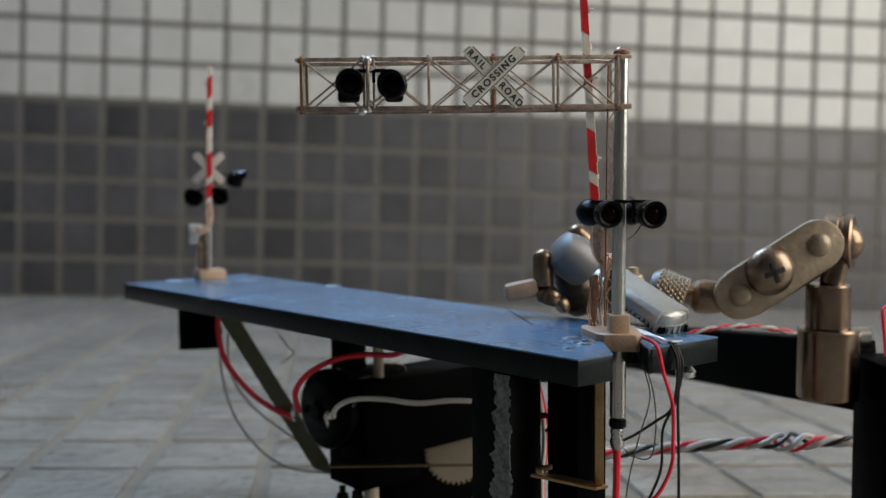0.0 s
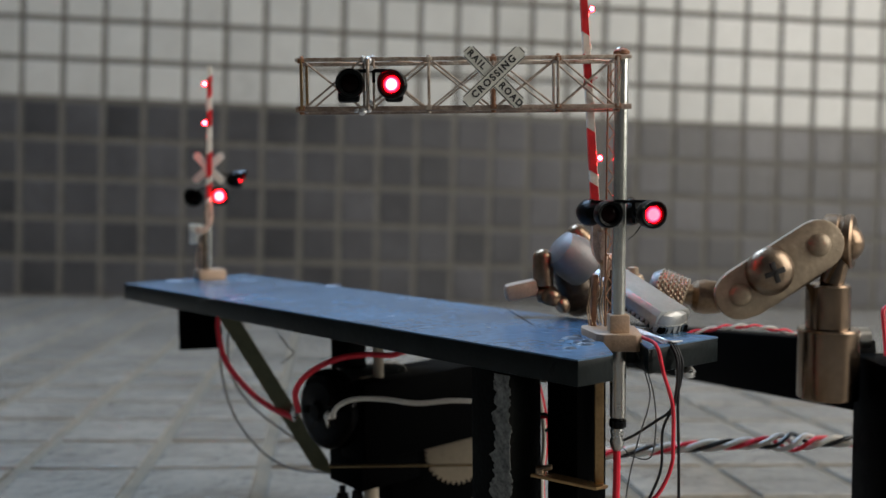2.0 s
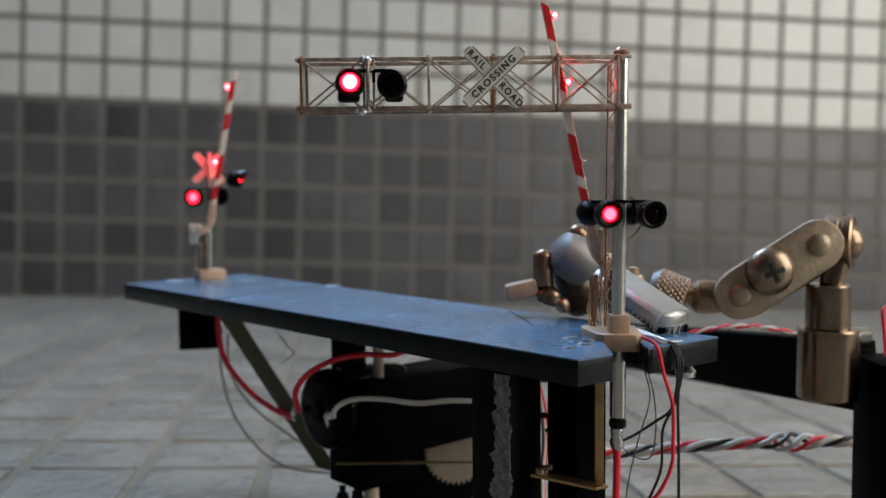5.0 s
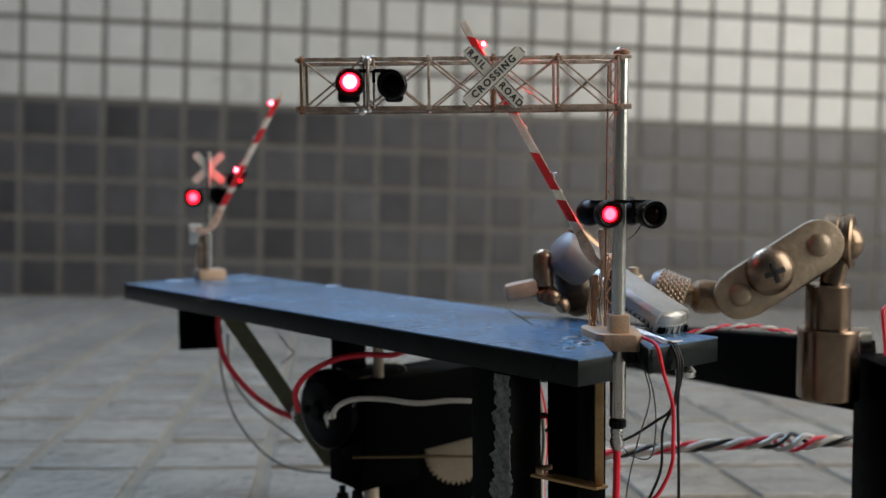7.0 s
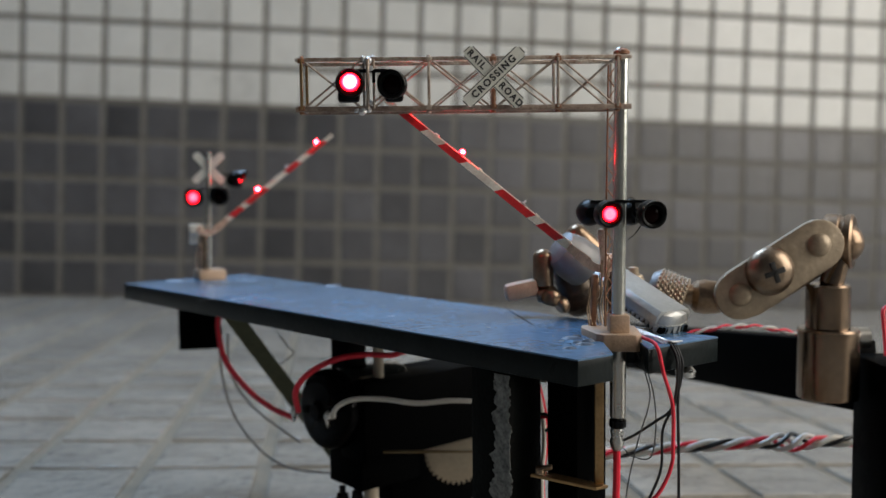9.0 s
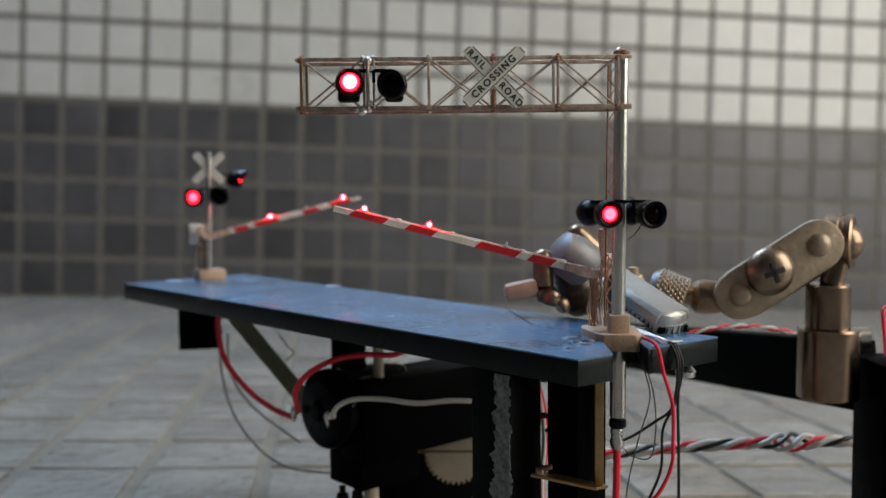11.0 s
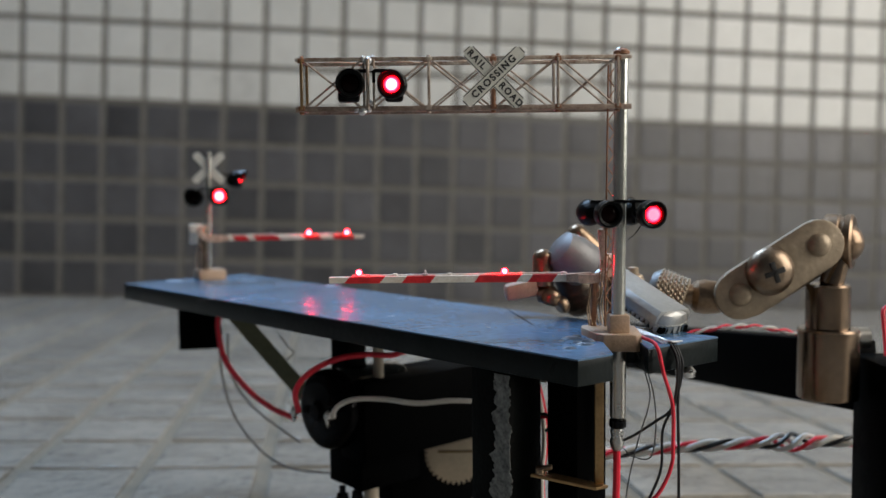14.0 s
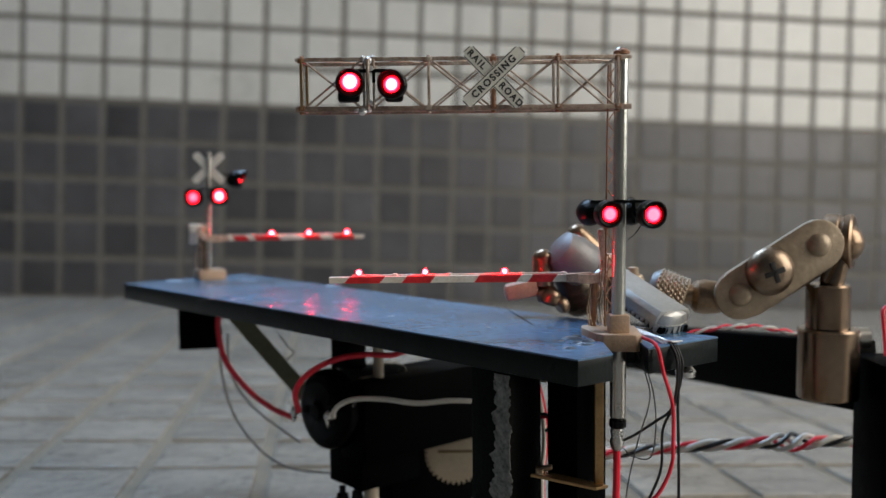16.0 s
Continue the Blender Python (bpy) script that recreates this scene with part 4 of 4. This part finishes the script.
        w(("white_wire", "red_wire", "red_wire")[k], "wire running down between the legs", mat, [(-17.9 + k * 0.7, 20 + k, -15), (-16.2 + k * 0.5, 20 + k, -20), (-15.0 + 0.6 * k, 20, -30), (-15.8 + 0.3 * k, 20 + k, -42), (-15.4 + 0.5 * k, 20, -60)], 0.7 if k < 1 else 0.45)


def wire_curls():
    """Short loops that stick out beside the leg."""
    w = loose_wire
    w("white_wire", "white wire end curled beside the leg", WIRE_WHITE, [(-17.0, 14, -8.5), (-14.6, 13, -9.0), (-13.9, 12.6, -11.0), (-15.2, 12.8, -12.9), (-17.6, 14, -13.0)], 0.55)
    w("red_wire", "red wire standing up from the black block", WIRE_RED, [(85.4, 38, -12.4), (85.8, 40, -7), (85.8, 41, -3), (86.4, 42, 1), (92, 44, 2)], 0.6)
    w("red_wire", "red wire curl beside the leg", WIRE_RED, [(-17.6, 13, -23.0), (-15.4, 12, -22.4), (-13.8, 12, -23.6), (-12.2, 12, -25.2)], 0.5)
    w("black_wire", "black wire curl beside the leg", WIRE_BLACK, [(-17.6, 12, -21.6), (-15.0, 11.4, -21.8), (-13.9, 11.2, -24.0), (-15.6, 11.6, -26.2)], 0.34)


# ---------------- helping-hand stand ----------------
BAR0, BAR1 = (44.0, 216.0, -39.5), (82.0, 44.0, -19.0)


def helping_hand():
    h = thing("clamp_stand", "nickel-plated clamp stand with ball joints on a black bar", "clamp stand", (0, 0, 0))
    bm = B()
    bar(bm, BAR0, BAR1, 9.0, 20.5, 0.8)
    part("cross_bar", bm, BLACK, h, "black cross bar")
    bm = B()
    box(bm, (93.0, 33.0, -45.2), (30.0, 20.0, 66.0), 0.8)
    part("upright_block", bm, BLACK, h, "black upright block")
    bm = B()
    lathe(bm, [(0, 0), (8.2, 0), (8.5, 0.6), (8.5, 19.4), (8.0, 20), (0, 20)], Matrix.Translation((67.8, 36, -23.6)), 40)
    part("sleeve", bm, NICKEL_WARM, h, "bright clamp sleeve")
    bm = B()
    lathe(bm, [(0, 0), (6.1, 0), (6.1, 12.6), (5.6, 13.2), (0, 13.2)], Matrix.Translation((67.5, 36, -4.2)), 32)
    rod(bm, (68.0, 36, 8), (71.0, 36.5, 17), 3.4, 3.0, 20)
    part("rod", bm, NICKEL_WARM, h, "short upright rod")
    bm = B()
    lathe(bm, [(0, -2), (3, -2), (3, 2), (0, 2)], Matrix.Translation((77.0, 36, -6.5)) @ Euler((0, radians(90), 0)).to_matrix().to_4x4(), 16)
    part("set_screw", bm, STEEL, h, "pale steel set screw")
    # joint plates with ball ends and a cross-head screw
    p0, p1 = Vector((40.8, 34, 6.9)), Vector((62.4, 34, 20.6))
    ang = math.degrees(math.atan2(p1.z - p0.z, p1.x - p0.x))
    n = (p1 - p0).length
    out = []
    for k in range(13):
        a = radians(90 + 180 * k / 12)
        out.append((7.1 * math.cos(a), 7.1 * math.sin(a)))
    for k in range(13):
        a = radians(-90 + 180 * k / 12)
        out.append((n + 7.1 * math.cos(a), 7.1 * math.sin(a)))
    for k, y in enumerate((31.0, 39.0)):
        m = Matrix.Translation((p0.x + 4.5 * k, y, p0.z - 0.6 * k)) @ Euler((radians(90), 0, 0)).to_matrix().to_4x4() @ pose(0, 0, 0, 0, 0, ang)
        bm = B()
        slab(bm, out, -1.1, 1.1, m, 0.4)
        plate = part("joint_plate", bm, LINK_METAL, h, "stamped oval joint plate")
        if k == 0:
            for d in (0.0, n):
                bm = B()
                lathe(bm, [(3.4, 0.8), (3.2, 1.5), (2.4, 2.2), (1.2, 2.6), (0, 2.7)], m @ Matrix.Translation((d, 0, 0)), 24)
                part("dimple", bm, LINK_METAL, plate, "pressed dimple over the ball")
    m = Matrix.Translation((48.6, 29.6, 13.5)) @ Euler((radians(90), 0, 0)).to_matrix().to_4x4()
    bm = B()
    lathe(bm, [(6.6, -0.6), (6.8, 0.4), (6.2, 2.0), (4.8, 3.4), (2.6, 4.3), (0, 4.5)], m, 36)
    screw = part("screw_head", bm, SCREW, h, "domed cross-head screw")
    # black bars on the dome stand in for the shaded cross slot
    bm = B()
    for a in (20, 110):
        box(bm, (0, 0, 4.4), (5.8, 1.4, 0.8), 0.1, m @ pose(0, 0, 0, 0, 0, a))
    part("slot_shade", bm, INK, screw, "black bars for the shade in the cross slot")
    bm = B()
    for c in ((71.8, 37.5, 20.6),):
        bmesh.ops.create_uvsphere(bm, u_segments=24, v_segments=16, radius=6.0, matrix=Matrix.Translation(c))
    part("ball", bm, GRIP, h, "steel joint ball")
    bm = B()
    lathe(bm, [(0, -3), (7.4, -3), (7.9, -2.4), (7.9, 1.0), (7.2, 1.6), (7.2, 2.4), (7.9, 3.0), (7.9, 4.4), (7.2, 5), (0, 5)], Matrix.Translation((71.0, 40, 20.8)) @ Euler((radians(90), 0, radians(60))).to_matrix().to_4x4(), 36)
    part("lock_nut", bm, GRIP, h, "round lock nut")
    bm = B()
    rod(bm, (22, 37, 7.6), (30, 37, 6.0), 3.0, 3.0, 20)
    lathe(bm, [(0, 0), (3.2, 0.2), (4.6, 1.6), (5.0, 4.0), (4.6, 7.6), (3.6, 10.6), (0, 11.4)], aim((28.4, 37, 5.9), (38.0, 36.5, 5.2))[0], 24)
    part("ball_stem", bm, GRIP, h, "ball stem")
    # knurled thumb nut
    m, _ = aim((18.8, 36, 7.8), (26.4, 33.5, 5.2))
    bm = B()
    seg, rows_ = 26, []
    for i, z in enumerate([-0.4 + 1.05 * k for k in range(9)]):
        r = 6.2 - 0.06 * i
        rows_.append([bm.verts.new(m @ Vector((r * math.cos(2 * math.pi * (k + i / 2) / seg), r * math.sin(2 * math.pi * (k + i / 2) / seg), z))) for k in range(seg)])
    studs = []
    for a, b in zip(rows_, rows_[1:]):
        for k in range(seg):
            studs.append(bm.faces.new((a[k], a[(k + 1) % seg], b[(k + 1) % seg], b[k])))
    bmesh.ops.recalc_face_normals(bm, faces=bm.faces)
    bmesh.ops.poke(bm, faces=studs, offset=0.55)
    bm.faces.new(rows_[0])
    bm.faces.new(rows_[-1])
    part("knurled_nut", bm, LINK_METAL, h, "knurled thumb nut", False)
    bm = B()
    lathe(bm, [(0, -2.6), (4.4, -2.4), (5.8, -1.0), (6.0, -0.4), (0, -0.4)], m, 32)
    part("nut_collar", bm, SATIN, h, "smooth nut collar")
    return h


def clip():
    c = thing("crocodile_clip", "shiny steel crocodile clip gripping the board edge", "clip", (0, 0, 0))
    # long axis from the jaw tip back and up
    tip, tail = Vector((16.5, 9.0, 2.2)), Vector((-4.0, 40.0, 16.6))
    m, n = aim(tip, tail)
    for k, (name, label) in enumerate((("upper_jaw", "upper steel jaw with teeth"), ("lower_jaw", "lower steel jaw"))):
        bm = B()
        if k == 0:
            prof = [(-5.9, 0.0), (-6.1, 2.6), (-4.8, 3.9), (4.8, 3.9), (6.1, 2.6), (5.9, 0.0), (5.3, 0.0), (5.3, 2.3), (4.4, 3.3), (-4.4, 3.3), (-5.3, 2.3), (-5.3, 0)]
        else:
            prof = [(-4.2, -9.5), (-3.4, -11.6), (3.4, -11.6), (4.2, -9.5), (3.6, -9.5), (3.0, -11.0), (-3.0, -11.0), (-3.6, -9.5)]
        x = (tail - tip).normalized()
        y = Vector((0, 0, 1)).cross(x).normalized()
        z = x.cross(y)
        f = Matrix((y, z, x)).transposed().to_4x4()
        f.translation = tip
        slab(bm, prof, 0.0 if k == 0 else -2.0, n * (0.64 if k == 0 else 0.45), f, 0.2)
        if k == 0:
            for s in (-1, 1):
                for t in range(9):
                    slab(bm, [(0.6 + 1.7 * t, 0), (2.2 + 1.7 * t, 0), (1.4 + 1.7 * t, -1.5)], s * 5.6 - 0.3, s * 5.6 + 0.3, f @ Matrix(((0, 0, 1, 0), (0, 1, 0, 0), (1, 0, 0, 0), (0, 0, 0, 1))))
            # rounded nose with a row of front teeth
            lathe(bm, [(5.4, 0.0), (5.5, 1.4), (4.7, 2.9), (2.6, 3.7), (0, 3.85)], f @ Matrix.Translation((0, 0, 0.6)) @ Matrix(((1, 0, 0, 0), (0, 0, 1, 0), (0, -0.4, 0, 0), (0, 0, 0, 1))), 28)
            for t in range(9):
                a = math.pi * (t + 0.5) / 9
                slab(bm, [(-0.9, 0.4), (0.9, 0.4), (0.55, -1.4), (0.2, -2.1), (-0.2, -2.1), (-0.55, -1.4)], -0.3, 0.3, f @ Matrix.Translation((5.2 * math.cos(a), 0, 0.6 - 2.1 * math.sin(a))) @ Euler((0, a - math.pi / 2, 0)).to_matrix().to_4x4())
        part(name, bm, JAW if k == 0 else STEEL, c, label)
        if k == 0:
            # black box added for the shade in the gap behind the teeth
            bm = B()
            box(bm, (0, -0.9, 7.0), (10.2, 1.8, 17.0), 0.4, f)
            part("jaw_gap_shade", bm, BLACK, c, "black box for the shade behind the jaw teeth")
    bm = B()
    lathe(bm, [(0, 0.0), (2.6, 0.1), (3.2, 1.2), (2.6, 2.6), (1.6, 2.9), (1.5, 4.6), (0, 4.9)], Matrix.Translation((11.0, 31, 10.2)), 18)
    part("rivet", bm, LINK_METAL, c, "brassy rivet head")
    # ribbed dark body added to fill the dark area under the barrel
    bm = B()
    m4, k4 = aim((1.0, 50, 0.6), (-7.5, 47, 17.0))
    lathe(bm, [(0, 0), (4.6, 0.2), (5.6, 1.4)] + [(5.7 - 0.012 * q * q + 0.35 * (q % 2), 1.8 + q * (k4 - 3.0) / 14) for q in range(15)] + [(2.6, k4), (0, k4)], m4, 28)
    part("ribbed_body", bm, DARK_BROWN, c, "dark brown ribbed body under the barrel")
    # barrel and finger grips behind the mast
    bm = B()
    m2, k2 = aim((0.0, 44.4, 13.7), (-9.0, 41.2, 20.3))
    lathe(bm, [(0, 0), (6.2, 0), (6.8, 1.2), (6.7, k2 * 0.5), (6.1, k2 - 3.0), (5.4, k2 - 1.0), (3.4, k2), (0, k2 + 0.4)], m2, 36)
    part("barrel", bm, SATIN, c, "smooth grey steel barrel")
    for a, b, r in (((-12.8, 43, 8.0), (-12.9, 42.5, 19.2), 3.0), ((3.0, 48, 18.0), (-4.6, 47, 25.0), 3.3), ((-11.4, 40, 3.2), (-10.2, 40, 8.0), 2.7), ((-9.0, 40, 2.4), (-6.2, 41, 4.6), 2.8), ((-15.0, 42, 5.4), (-9.0, 42, 7.2), 2.2)):
        bm = B()
        m3, k3 = aim(a, b)
        lathe(bm, [(0, 0), (r * 0.75, 0.1), (r, 0.8), (r, k3 - r * 0.7), (r * 0.8, k3 - r * 0.25), (r * 0.4, k3), (0, k3 + 0.1)], m3, 24)
        part("finger_grip", bm, GRIP, c, "rounded metal grip")
    bm = B()
    bar(bm, (-24.0, 42, 6.6), (-14.4, 43, 8.4), 5.0, 5.0, 1.2)
    part("wing", bm, TAN, c, "copper-coloured wing")
    bm = B()
    lathe(bm, [(0, 1.6), (1.6, 1.2), (2.6, 0), (2.4, -1.4), (0, -2)], Matrix.Translation((19.0, 4.0, -9.0)), 16)
    part("solder_drop", bm, SOLDER, c, "bright lower jaw tip")
    return c


near_signal()
gate("crossing_gate", "lowering gate with striped arm behind a tall cantilever signal", (0, 0, 0), (0.8, 17.8), -1, LEFT_ON, RIGHT_ON, 8.0, 1.0, ARM_ANGLE)
far_signal()
gate("crossing_gate", "lowering gate with striped arm beside a small crossbuck signal", FAR, (-2.3, 20.2), 1, RIGHT_ON, LEFT_ON, -5.0, 0.915, FAR_ANGLE)
deck()
gear_motor()
lever()
wires()
wire_curls()
helping_hand()
clip()
tiles()


def motions():
    for ob, rows in MOVES:
        walk(ob, rows)


motions()
